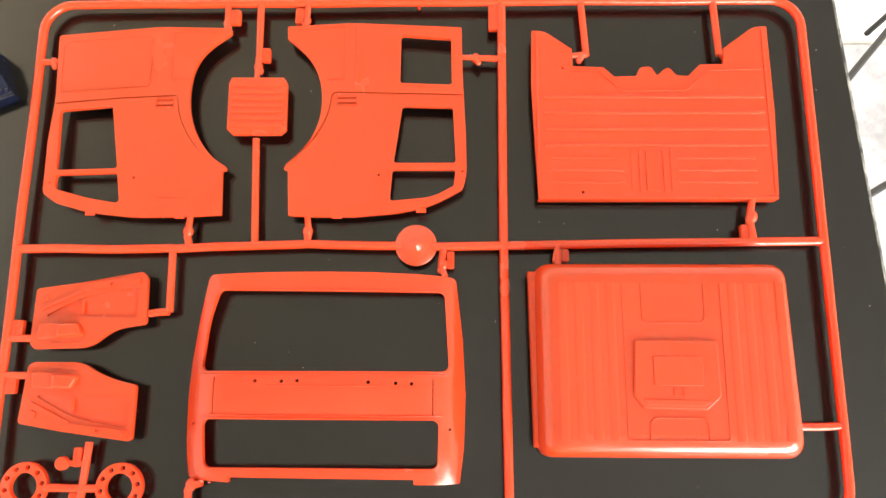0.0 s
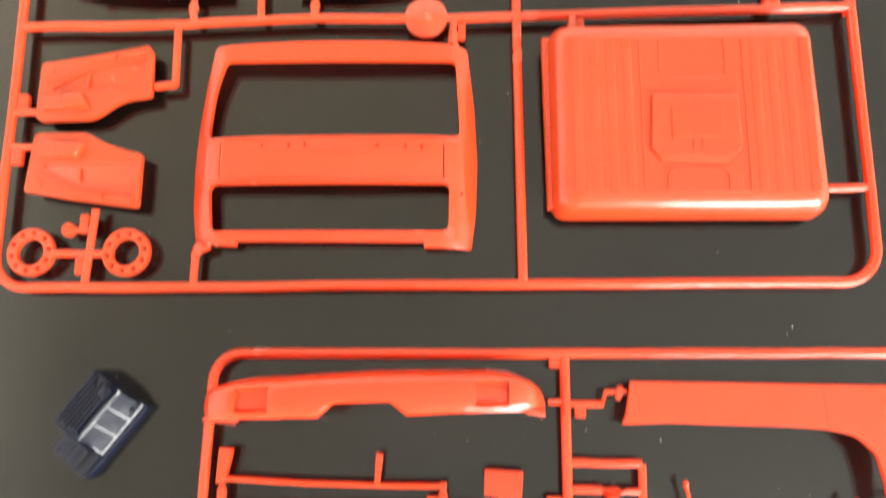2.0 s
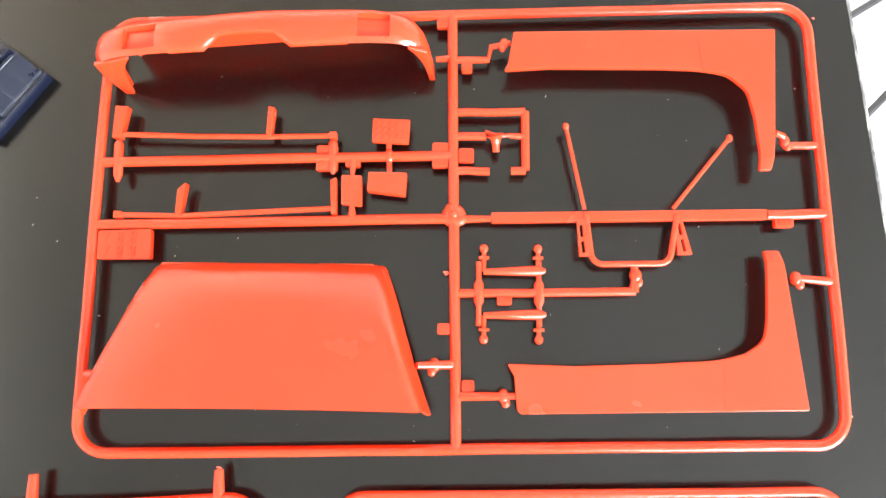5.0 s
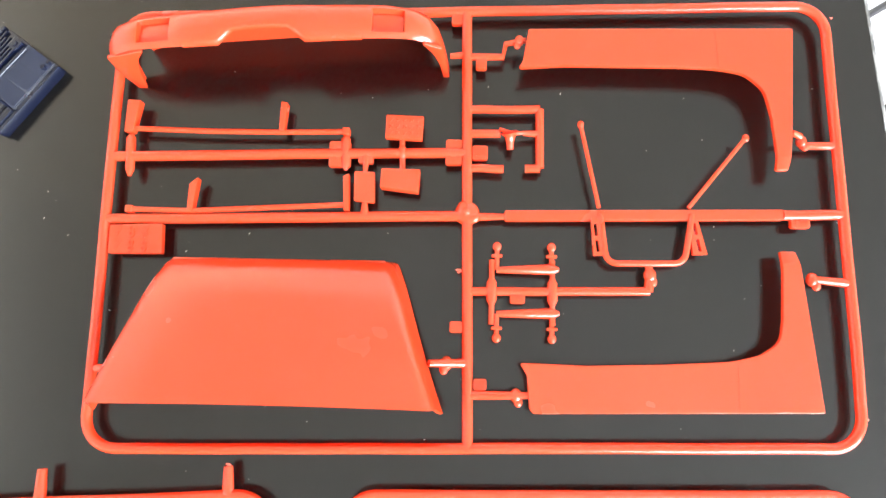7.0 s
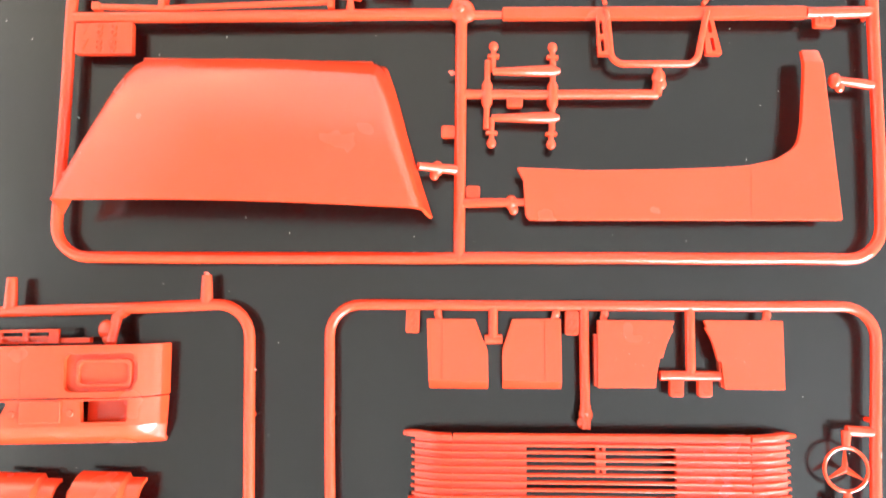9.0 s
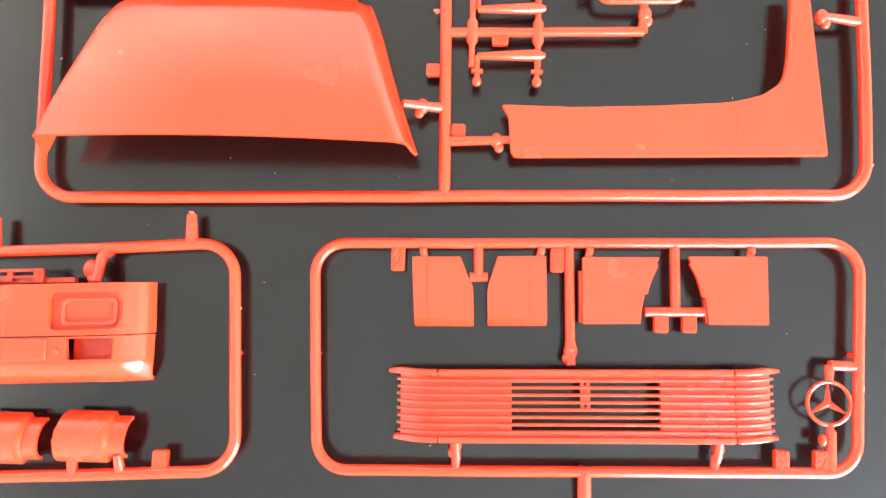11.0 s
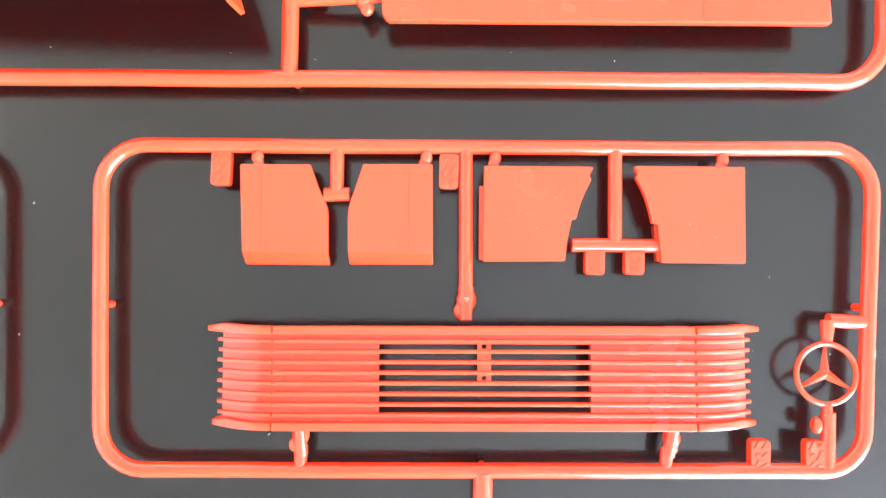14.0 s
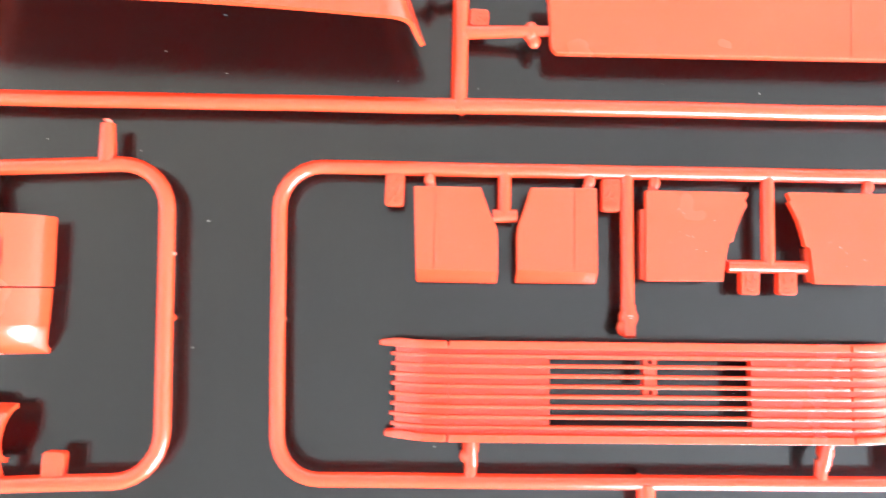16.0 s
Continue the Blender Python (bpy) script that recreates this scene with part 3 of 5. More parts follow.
def inner_door(sprue, outline, flip, cy):
    """An inner door panel with an armrest, a pocket and a diagonal crease; flip mirrors it in y about cy."""
    bm = bmesh.new()
    z = 4.2

    def m(pts):
        return [(x, cy + flip * (y - cy)) for x, y in pts]

    def raised(pts, h, r=0.5, bev=0.3):
        plate(bm, fillet(m(pts), r, 3), z - 0.05, z + h, (), bev)
    plate(bm, fillet(outline, 1.4, 4), 2.2, z - 0.9)
    field = fillet(m([(-140.0, 50.6), (-126.4, 58.2), (-107.6, 61.2), (-107.0, 50.2)]), 0.4, 3)
    trough = fillet(m([(-106.8, 64.8), (-127.2, 62.0), (-127.0, 59.8), (-106.6, 62.2)]), 0.2, 2)
    plate(bm, fillet(outline, 1.4, 4), z - 0.9, z, [field], 0.35)
    plate(bm, trough, z - 0.05, z + 0.8, [fillet(m([(-117.6, 62.6), (-116.2, 62.8), (-116.0, 61.6), (-117.4, 61.4)]), 0.1, 2)], 0.25)
    raised([(-109.0, 64.0), (-107.4, 64.2), (-107.2, 62.8), (-108.8, 62.6)], 1.3, 0.4, 0.3)
    raised([(-141.2, 53.4), (-127.4, 60.0), (-126.6, 59.4), (-140.6, 52.6)], 0.7, 0.2, 0.25)
    raised([(-141.6, 57.6), (-139.0, 58.6), (-138.6, 56.2), (-140.8, 55.2)], 0.35, 0.5, 0.2)
    raised([(-140.6, 48.2), (-127.4, 48.4), (-124.2, 43.6), (-141.4, 42.6)], 1.4, 1.0, 0.5)
    raised([(-133.6, 48.0), (-127.0, 48.2), (-124.6, 44.0), (-133.8, 43.4)], 2.8, 0.8, 0.8)
    raised([(-126.9, 56.2), (-125.8, 56.2), (-126.0, 51.6), (-127.2, 51.6)], 0.6, 0.4)
    raised([(-136.2, 41.6), (-131.8, 41.7), (-131.8, 40.9), (-136.2, 40.8)], 0.3, 0.1, 0.1)
    raised([(-130.2, 41.8), (-125.8, 41.9), (-125.8, 41.1), (-130.2, 41.0)], 0.3, 0.1, 0.1)
    return part("inner_door", bm, RED, sprue)


inner_door(sprue_a, [(-143.6, 60.4), (-127.8, 62.7), (-106.4, 66.6), (-104.7, 64.7), (-103.9, 48), (-113.1, 46.6), (-117, 44.6), (-123.2, 39.7), (-141.9, 39.2), (-143.8, 41)], 1, 0)
inner_door(sprue_a, [(-143.4, 33.6), (-141.6, 34.9), (-124.7, 34.9), (-119.4, 31.5), (-112.3, 28.8), (-105.3, 27.3), (-105.3, 8.4), (-129.8, 11.6), (-144.9, 14.2)], -1, 37.1)


HOLES = ((-63.9, 28.8), (-54.8, 28.7), (-49.5, 28.9), (-25.6, 28.5), (-16.4, 28.2), (-11.1, 28.0))


def rear_wall():
    """The cab's front wall with a wide windscreen and a lower opening, bowed towards its sides."""
    bm = bmesh.new()
    outline = fillet([(-82.6, 65.4, 2.5), (-70, 65.95), (-55, 66.3), (-40, 66.4), (-25, 66.2), (-10, 65.6), (3.8, 64.6, 2), (6.2, 43.3), (7.2, 24.5), (6.6, 6.2), (5.2, -4.9, 0.6), (-10.2, -4.9), (-10.2, -3.2), (-71.6, -2.8), (-71.8, -4.5), (-86.6, -3.4, 1.5), (-88.2, 9.3), (-88.9, 24.1), (-88.0, 35.4), (-85.6, 50.9)], 0.4, 4)
    plate(bm, outline, 2.8, 5.0, [fillet([(-78.3, 59.9), (-0.2, 59.2), (1.4, 32.2), (-83.2, 32.1), (-81.8, 48.9)], 2.2), fillet([(-81.5, 16.1), (-2.0, 16), (-2.3, 0.3), (-80.2, 0.4)], 2.2),
                                  *[disc(x, y, 0.6, 10) for x, y in HOLES], disc(-85.3, 14.4, 0.5, 8), disc(1.8, 13.0, 0.5, 8), box(-78.1, 17.4, -77.8, 30.0), box(-4.05, 17.4, -3.75, 29.6)], 0.9)
    plate(bm, box(-60, 26.9, -20, 27.5, 0.2), 4.95, 5.3, (), 0.2)
    plate(bm, fillet([(-79.1, 60.6), (0.6, 59.9), (2.2, 31.5), (-84.0, 31.4), (-82.6, 49.0)], 2.6), 4.9, 5.4, [fillet([(-78.3, 59.9), (-0.2, 59.2), (1.4, 32.2), (-83.2, 32.1), (-81.8, 48.9)], 2.2)], 0.2)
    plate(bm, fillet([(-82.2, 16.8), (-1.3, 16.7), (-1.6, -0.4), (-80.9, -0.3)], 2.6), 4.9, 5.4, [fillet([(-81.5, 16.1), (-2.0, 16), (-2.3, 0.3), (-80.2, 0.4)], 2.2)], 0.2)
    plate(bm, strip([(-84, 30.9), (-60, 31.2), (-20, 31.2), (2, 30.9)], 0.5), 4.9, 5.5, (), 0.2)
    plate(bm, strip([(-82, 17.6), (-60, 17.4), (-20, 17.4), (-1, 17.5)], 0.5), 4.9, 5.4, (), 0.2)
    slice_grid(bm, [-88, -86.5, -85, -83.5, -81, -77, -70, -60, -50, -40, -30, -20, -10, -4, -2, -0.5, 1, 2, 3, 4, 5, 6], [-3, -1.5, 0, 2, 4, 7, 10, 16, 20, 24, 28, 32, 40, 50, 60, 63, 65])

    def rise(x, y):
        side = max(0.0, abs(x + 41) - 37) / 11
        mid = 1.0 - ((x + 41) / 48) ** 2
        belt = math.exp(-((y - 25) / 9) ** 2)
        return -6.2 * min(side, 1.0) ** 1.8 + 2.6 * mid * belt + 1.2 * mid - 2.2 * (max(0.0, 10 - y) / 15) ** 2
    bend(bm, rise)
    return part("windscreen_wall", bm, RED, sprue_a, "", 50)


rear_wall()


def roof():
    """The cab roof: a shallow tray turned over, with ribs, two recesses and a hatch."""
    bm = bmesh.new()
    x0, y0, x1, y1 = 30.6, 4.2, 117.2, 68.2
    rings = []
    for inset, z, rr in ((0, 2.6, 5), (0.2, 5, 5), (0.5, 8, 5), (1.2, 10.6, 5.2), (2.2, 12.4, 5.4), (3.6, 13.6, 5.6), (5.4, 14.3, 6), (8.0, 14.6, 6)):
        loop = fillet([(x0 + inset, y0 + inset), (x1 - inset, y0 + inset), (x1 - inset - 1.4, y1 + 1.2 - inset), (x0 + inset - 0.2, y1 + 1.2 - inset)], rr, 6)
        rings.append([bm.verts.new((x, y, z)) for x, y in loop])
    for a, b in zip(rings, rings[1:]):
        for i in range(len(a)):
            bm.faces.new((a[i - 1], a[i], b[i], b[i - 1]))
    bm.faces.new(rings[-1])
    bmesh.ops.recalc_face_normals(bm, faces=list(bm.faces))
    z = 14.6
    plate(bm, strip(fillet([(58.8, 61), (58.8, 10.5), (91, 10.5), (91, 61)], 0.8, 4, False), 0.5), z - 0.1, z + 0.25, (), 0.15)
    plate(bm, strip(fillet([(65, 61), (65, 48), (85.5, 48), (85.5, 61)], 2.5, 5, False), 0.5), z - 0.1, z + 0.3, (), 0.15)
    plate(bm, strip(fillet([(66, 11), (66, 17.6), (84.5, 17.6), (84.5, 11)], 2.5, 5, False), 0.6), z - 0.1, z + 0.4, (), 0.2)
    plate(bm, fillet([(61.9, 42.4), (88.8, 42.4), (89, 24.4), (84.4, 20), (64, 20.4), (60.8, 24.4)], 1.0, 4), z - 0.1, z + 1.2, (), 0.7)
    plate(bm, fillet([(63.4, 23.6), (86.6, 23.2), (83.6, 21.2), (65, 21.6)], 0.5, 4), z + 1.1, z + 1.5, (), 0.3)
    plate(bm, box(67.4, 27.6, 83.4, 37.2, 0.6), z + 1.1, z + 1.6, (), 0.35)
    plate(bm, box(73.6, 24.6, 74.6, 26.8, 0.3), z + 1.1, z + 1.7, (), 0.2)
    plate(bm, box(76.4, 24.6, 77.4, 26.8, 0.3), z + 1.1, z + 1.7, (), 0.2)
    plate(bm, [(29.7, 7.5), (33.2, 7.5), (32.0, 66.6), (28.6, 66.6)], 2.4, 6.6, (), 0.8)
    top = part("cab_roof", bm, RED, sprue_a, "", 40)
    for x in (37.5, 43.0, 48.2, 53.4, 93.5, 98.8, 104.0, 109.2):
        bm = bmesh.new()
        sweep(bm, [(x + 1.3, 10.5 + 5.1 * k, z) for k in range(11)], 1.5, sides=20, flat=0.11)
        part("rib", bm, RED, top)


roof()
bm = bmesh.new()
rings = [[bm.verts.new((-10.4 + r * math.cos(2 * math.pi * k / 36), 76.4 + r * math.sin(2 * math.pi * k / 36), z)) for k in range(36)]
         for r, z in ((7.2, 1.6), (7.5, 2.2), (7.4, 3.2), (7.0, 3.6), (5.2, 4.0), (3.0, 4.8), (2.0, 5.4), (1.3, 6.4), (0.6, 6.8))]
for p, q in zip(rings, rings[1:]):
    for k in range(36):
        bm.faces.new((p[k - 1], p[k], q[k], q[k - 1]))
bm.faces.new(rings[0][::-1])
bm.faces.new(rings[-1])
part("horn_disc", bm, RED, sprue_a)
for cx in (-140.6, -108.4):
    bm = bmesh.new()
    plate(bm, disc(cx, -6.4, 8.0, 40), 1.6, 3.6, [disc(cx, -6.4, 4.5, 28), *[disc(cx + 6.3 * math.cos(math.pi * (k + 0.3) / 5), -6.4 + 6.3 * math.sin(math.pi * (k + 0.3) / 5), 0.75, 10) for k in range(10)]], 0.3)
    part("wheel_ring", bm, RED, sprue_a)

# sprue with the bumper, the air deflector, the mudguards and small fittings
sprue_b = thing("sprue", 35, -105, "red plastic model kit sprue with bumper, deflector and mudguards", "model sprue", "sprues on the table")
LAID[sprue_b.name] = (35.5, -105, 100.5462, 2.0561, 34.896, -2.4329, 99.6528, -104.3462, 0.0037, 0.0039)
part("runner_frame", runner_loop([(-74.6, -174.6), (146.8, -169.4), (144.6, -35.2), (-76.0, -41.0)], 1.6, 0.4, 2, 9), RED, sprue_b)
runner(sprue_b, (33.2, -38.2, 34.2, -103), (34.2, -103, 35.4, -173), (-74.6, -107.2, 34, -104.4), (-74.4, -87.2, 33.6, -84.6), (128, -102.6, 146, -102.2), r=1.6)
runner(sprue_b, (34.5, -70.6, 56, -70.4), (56, -70.4, 56, -89.3), (35, -78.5, 44, -78.4), (35, -89.6, 45, -89.5), (56, -89.3, 51.5, -89.4), (35, -127.2, 88, -126.2), r=1.3)
gate(sprue_b, [(34, -53.4), (44.6, -53.3), (45.4, -49.6, 4), (51.5, -49.2, 6)], 1.2, (49.5, -49.2, 5.4))
gate(sprue_b, [(36, -157.1), (52.5, -156.8, 4.6)], 1.4, (49, -156.9, 3.6))
gate(sprue_b, [(145.5, -80.9), (134.9, -81), (133.6, -78.4, 4.6), (130.4, -78.2, 6.6)], 1.3, (134.4, -80, 3.6))
gate(sprue_b, [(145.8, -122.7), (134, -121.9, 4.6)], 1.4, (134.6, -122, 4))
gate(sprue_b, [(-73.6, -151.8), (-66.5, -151.6, 5)], 1.3)
gate(sprue_b, [(34.5, -148.1), (24, -148.3, 8)], 1.4, (29, -148.2, 4.5))
gate(sprue_b, [(33.5, -52.8), (28.2, -53.2, 2.6)], 1.2)
gate(sprue_b, [(87.6, -126.3), (88.3, -121), (87.8, -118.4, 2.8)], 1.5, (88.2, -121.4))
gate(sprue_b, [(36.5, -104.6), (45.5, -104.4)], 1.3)
gate(sprue_b, [(55.5, -78.4), (51, -78.4, 3.4)], 1.1)
bm = bmesh.new()
ball(bm, 34.2, -103.6, 2.6, 3.8, 1, 1, 0.55)
ball(bm, 35.8, -104.8, 3.0, 2.0, 1.2, 1, 0.8)
ball(bm, 33.0, -102.2, 3.4, 1.8, 1, 1.3, 0.9)
ball(bm, 34.0, -103.4, 4.4, 1.3, 1, 1, 0.8)
part("runner_hub", bm, RED, sprue_b)
tag(sprue_b, -8.2, -89.8, -1.6, -81.6, 2)
tag(sprue_b, 27.4, -88.6, 32.4, -80.6, 2)
tag(sprue_b, 35.5, -87.0, 40.2, -82.4, 3)
tag(sprue_b, 28.4, -42.8, 32.0, -38.6, 2)
tag(sprue_b, 36.2, -57.6, 39.6, -53.6, 2)
tag(sprue_b, 29.6, -139.4, 33.4, -136.0, 2)
tag(sprue_b, 36.8, -155.8, 40.6, -152.4, words="186")
tag(sprue_b, 47.2, -130.6, 51.6, -127.4, words="199")
tag(sprue_b, 130.0, -106.6, 135.6, -102.8, words="199")
tag(sprue_b, 0.8, -88.6, 5.4, -85.0, 2)


def number_plate():
    bm = bmesh.new()
    plate(bm, fillet([(-73.4, -109), (-57.3, -108.4), (-56.8, -117.6), (-73.2, -117.8)], 0.5, 3), 1.6, 3.8, (), 0.3)
    for row in (-110.9, -115.3):
        lettering(bm, "7", -70.4, row, 3.9, 4.6)
        for x in (-66.4, -62.4):
            for dy in (-0.85, 0.85):
                plate(bm, disc(x, row + dy, 0.95, 12), 3.75, 4.25, [disc(x, row + dy, 0.45, 10)])
            ball(bm, x, row - 1.8, 4.1, 0.4)
    return part("number_tab", bm, RED, sprue_b)


number_plate()


def lerp(rows, x):
    for (x0, a), (x1, b) in zip(rows, rows[1:]):
        if x <= x1:
            k = (x - x0) / (x1 - x0)
            return [p + (q - p) * k for p, q in zip(a, b)]
    return rows[-1][1]


def arched_bumper():
    """A bumper lying face up on its back wall and its two wrapped ends, with lamp pockets and a notch."""
    way = [(-71.2, TOP), (-72.6, 4), (-73.6, 9), (-73.6, 13.5), (-72.4, 17), (-69.8, 19.6), (-66, 21), (-63, 21.6), (-58, 22.2), (-52.6, 22.7), (-49.2, 22.95), (-48.9, 23), (-42, 23.5), (-38.6, 23.65), (-36.3, 23.8), (-34.0, 23.9), (-30, 24.05), (-22, 24.2), (-18.2, 24.15), (-15.7, 24.05),
           (-13.2, 23.9), (-9.8, 23.7), (-3, 23.4), (3.2, 23), (3.5, 22.95), (5.6, 22.7), (10, 22.2), (15.6, 21.4), (19, 20.2), (22.4, 18), (24.8, 14.6), (26.2, 10), (27.2, 4), (27.8, TOP)]
    edges = [(-80, (-57.0, -62.0)), (-72, (-50.6, -60.6)), (-63, (-48.8, -59.8)), (-22, (-45.6, -58.2)), (12, (-44.4, -55.6)), (22, (-45.6, -55.4)), (30, (-51.0, -57.0))]
    cuts = (0.0, 0.04, 0.10, 0.20, 0.30, 0.52, 0.62, 0.78, 0.88, 0.96, 1.0)
    rises = (-4.5, -2.6, -1.2, -0.3, 0.1, 0.3, 0.3, 0.1, -0.2, -0.9, -2.2)
    sections = []
    n = len(way)
    for i, (x, z) in enumerate(way):
        a, b = way[max(i - 1, 0)], way[min(i + 1, n - 1)]
        tx, tz = b[0] - a[0], b[1] - a[1]
        ln = math.hypot(tx, tz)
        nx, nz = -tz / ln, tx / ln
        yb, yf = lerp(edges, x)
        if z < 14:
            k = (14 - z) / 15.2
            tip = (-59.4, -62.4) if x < 0 else (-53.2, -57.6)
            yb, yf = yb + (tip[0] - yb) * k, yf + (tip[1] - yf) * k
        prof = [(yb + (yf - yb) * c, h) for c, h in zip(cuts, rises)]
        notch = max(0.0, min(1.0, (x + 38.6) / 4.6, (-13.2 - x) / 5.0))
        if notch > 0:
            deep = [(prof[6][0] - 0.3, 0.0), (prof[6][0] - 0.5, -0.4), (prof[6][0] - 0.6, -0.9), (prof[6][0] - 0.6, -1.4)]
            prof[7:] = [(y + (v - y) * notch, h + (g - h) * notch) for (y, h), (v, g) in zip(prof[7:], deep)]
        elif z > 14 and (x < -49 or x > 3.4):
            prof[-1] = (yf - 0.1, -1.2)
        shrink = 1.0 if z > 14 else max(0.25, (z + 3) / 17)
        row = [(x + nx * d * shrink, y, z + nz * d * shrink) for y, d in prof]
        if z > 14:
            foot = (row[0][0], yb + 1.2, TOP)
            mid = (row[0][0], yb + 0.7, row[0][2] * 0.5)
        else:
            foot, mid = (row[0][0], yb + 0.2, row[0][2]), (row[0][0], yb + 0.1, row[0][2])
        sections.append([foot, mid] + row)
    bm = bmesh.new()
    loft(bm, sections)
    bmesh.ops.remove_doubles(bm, verts=list(bm.verts), dist=0.001)
    bmesh.ops.recalc_face_normals(bm, faces=list(bm.faces))
    if sum(f.normal.z * f.calc_area() for f in bm.faces) < 0:
        bmesh.ops.reverse_faces(bm, faces=list(bm.faces))
    for xa, xb in ((-63.5, -52.4), (5.0, 15.8)):
        pocket = []
        for f in bm.faces:
            c = f.calc_center_median()
            yb, yf = lerp(edges, c.x)
            k = (yb - c.y) / (yb - yf)
            if xa < c.x < xb and 0.20 < k < 0.84 and f.normal.z > 0.5:
                pocket.append(f)
        bmesh.ops.inset_region(bm, faces=pocket, thickness=0.3, depth=-0.1, use_even_offset=True)
        bmesh.ops.inset_region(bm, faces=pocket, thickness=0.25, depth=-1.8, use_even_offset=True)
    bmesh.ops.solidify(bm, geom=list(bm.faces), thickness=0.9)
    for pts, y0, y1 in (([(-73.2, 16.5), (-60.5, 20.6), (-64.4, 15.5), (-66.8, 8), (-68.6, TOP), (-71.4, TOP), (-73.4, 8)], -59.6, -62.2), ([(26.0, 15.5), (19.5, 19.0), (23.0, 13.5), (25.2, 6), (26.0, TOP), (28.0, TOP), (27.0, 8)], -55.2, -57.4)):
        g = bmesh.new()
        plate(g, fillet(pts, 0.5, 3), 0, 0.9, (), 0.2)
        for v in g.verts:
            x, z, d = v.co
            v.co = (x, y0 + (y1 - y0) * (20 - z) / 21 - d, z)
        bmesh.ops.recalc_face_normals(g, faces=list(g.faces))
        add(bm, g)
    return part("bumper", bm, RED, sprue_b, "glossy curved bumper", 50)


arched_bumper()


def air_deflector():
    """A sloping hood, wide at its raised front edge, with its sides and back turned down."""
    rows = [  # y, left x, right x, height, depth of the turned-down sides
        (-118.4, -53.4, 11.2, 0.2, 1.4), (-118.7, -54.2, 12.0, 2.6, 3.4), (-119.6, -55.0, 12.6, 5.0, 5.4), (-121.6, -56.0, 13.4, 7.2, 7.0), (-124.6, -57.4, 14.6, 9.0, 8.4), (-130, -59.4, 16.4, 11.4, 9.4),
        (-138, -62.0, 18.8, 14.0, 10.4), (-146, -64.8, 21.4, 16.2, 11.2), (-154, -67.6, 24.2, 17.8, 11.8), (-159.0, -69.4, 26.0, 18.5, 12.0), (-160.6, -70.0, 26.6, 18.8, 12.0)]
    bm = bmesh.new()
    sections = []
    for y, xl, xr, z, d in rows:
        r = min(4.5, d * 0.8)
        row = [(xl - 1.6, y - 2.4 * (d / 12), z - d), (xl - 0.8, y - 0.8 * (d / 12), z - d * 0.6)]
        row += [(xl + r - r * math.cos(radians(a)), y, z - r + r * math.sin(radians(a))) for a in (0, 22, 45, 68, 90)]
        row += [(xl + r + (xr - xl - 2 * r) * k / 8, y + 0.5 * math.sin(math.pi * k / 8) * (1 if y < -150 else 0), z + 2.0 * math.sin(math.pi * k / 8)) for k in range(1, 8)]
        row += [(xr - r + r * math.cos(radians(a)), y, z - r + r * math.sin(radians(a))) for a in (90, 68, 45, 22, 0)]
        row += [(xr + 0.8, y - 0.8 * (d / 12), z - d * 0.6), (xr + 1.8, y - 1.4 * (d / 12), z - d * 0.85)]
        sections.append(row)
    loft(bm, sections)
    shell(bm, 0.9)
    bmesh.ops.recalc_face_normals(bm, faces=list(bm.faces))
    for xa, xb in ((-53.6, -33), (-6.5, 10.5)):
        plate(bm, box(xa, -120.4, xb, -118.5, 0.6), 0.4, 3.8, (), 0.5)
    return part("air_deflector", bm, RED, sprue_b, "glossy sloping hood", 55)


air_deflector()


def mudguard(outline, z, seam, rise, cuts):
    bm = bmesh.new()
    o = fillet(outline, 0.4, 4)
    plate(bm, o, z - 1.5, z, (), 0.35)
    slice_grid(bm, *cuts)
    bend(bm, rise)
    bm2 = bmesh.new()
    plate(bm2, strip(seam, 0.28), z - 0.02, z + 0.1)
    slice_grid(bm2, (), cuts[1])
    bend(bm2, rise)
    add(bm, bm2)
    return part("mudguard", bm, RED, sprue_b, "", 40)


mudguard([(52.2, -46.1, 0.6), (132.4, -45.2, 0.6), (130.2, -79.4), (129.4, -86.9), (128.5, -90.0, 0.6), (124.9, -90.0, 0.6), (125.4, -86.0), (124.3, -73.4, 3), (122.6, -65.2, 7), (117.2, -60.2, 8), (109, -58.6), (97.1, -58.2), (63.1, -58.1), (48.8, -59.0, 0.8), (50.4, -57.0)],
         7.8, [(108.8, -46.4), (109.6, -59.0)], lambda x, y: -0.15 * max(0.0, -86 - y), ((), [-86]))
mudguard([(49.8, -147.6, 0.5), (69.1, -148), (91.4, -147.2), (110.5, -146), (118, -144, 6), (123.6, -140.4, 6), (124.7, -134, 4), (125.6, -119.9), (125.4, -113.9, 0.5), (129.9, -113.8, 0.8), (130.9, -118.1), (133, -139.2), (135, -159.9, 0.6), (53.7, -161.8, 1.2), (52.6, -160.6), (51.9, -151.2, 1)],
         6.2, [(111.6, -146.3), (111.4, -160.2)], lambda x, y: -0.3 * max(0.0, y + 117.5), ((), [-117.5]))


def rod_part(points, fins, ends):
    """A thin operating rod with upright fins along it."""
    bm = bmesh.new()
    sweep(bm, [(x, y, 3.2) for x, y in points], 0.85)
    for pts in fins:
        plate(bm, fillet(pts, 0.2, 2), 1.4, 4.6, (), 0.3)
    for x, y in ends:
        plate(bm, box(x - 1.1, y - 1.1, x + 1.1, y + 1.1, 0.3), 1.6, 4.4, (), 0.3)
    return part("mirror_rod", bm, RED, sprue_b)


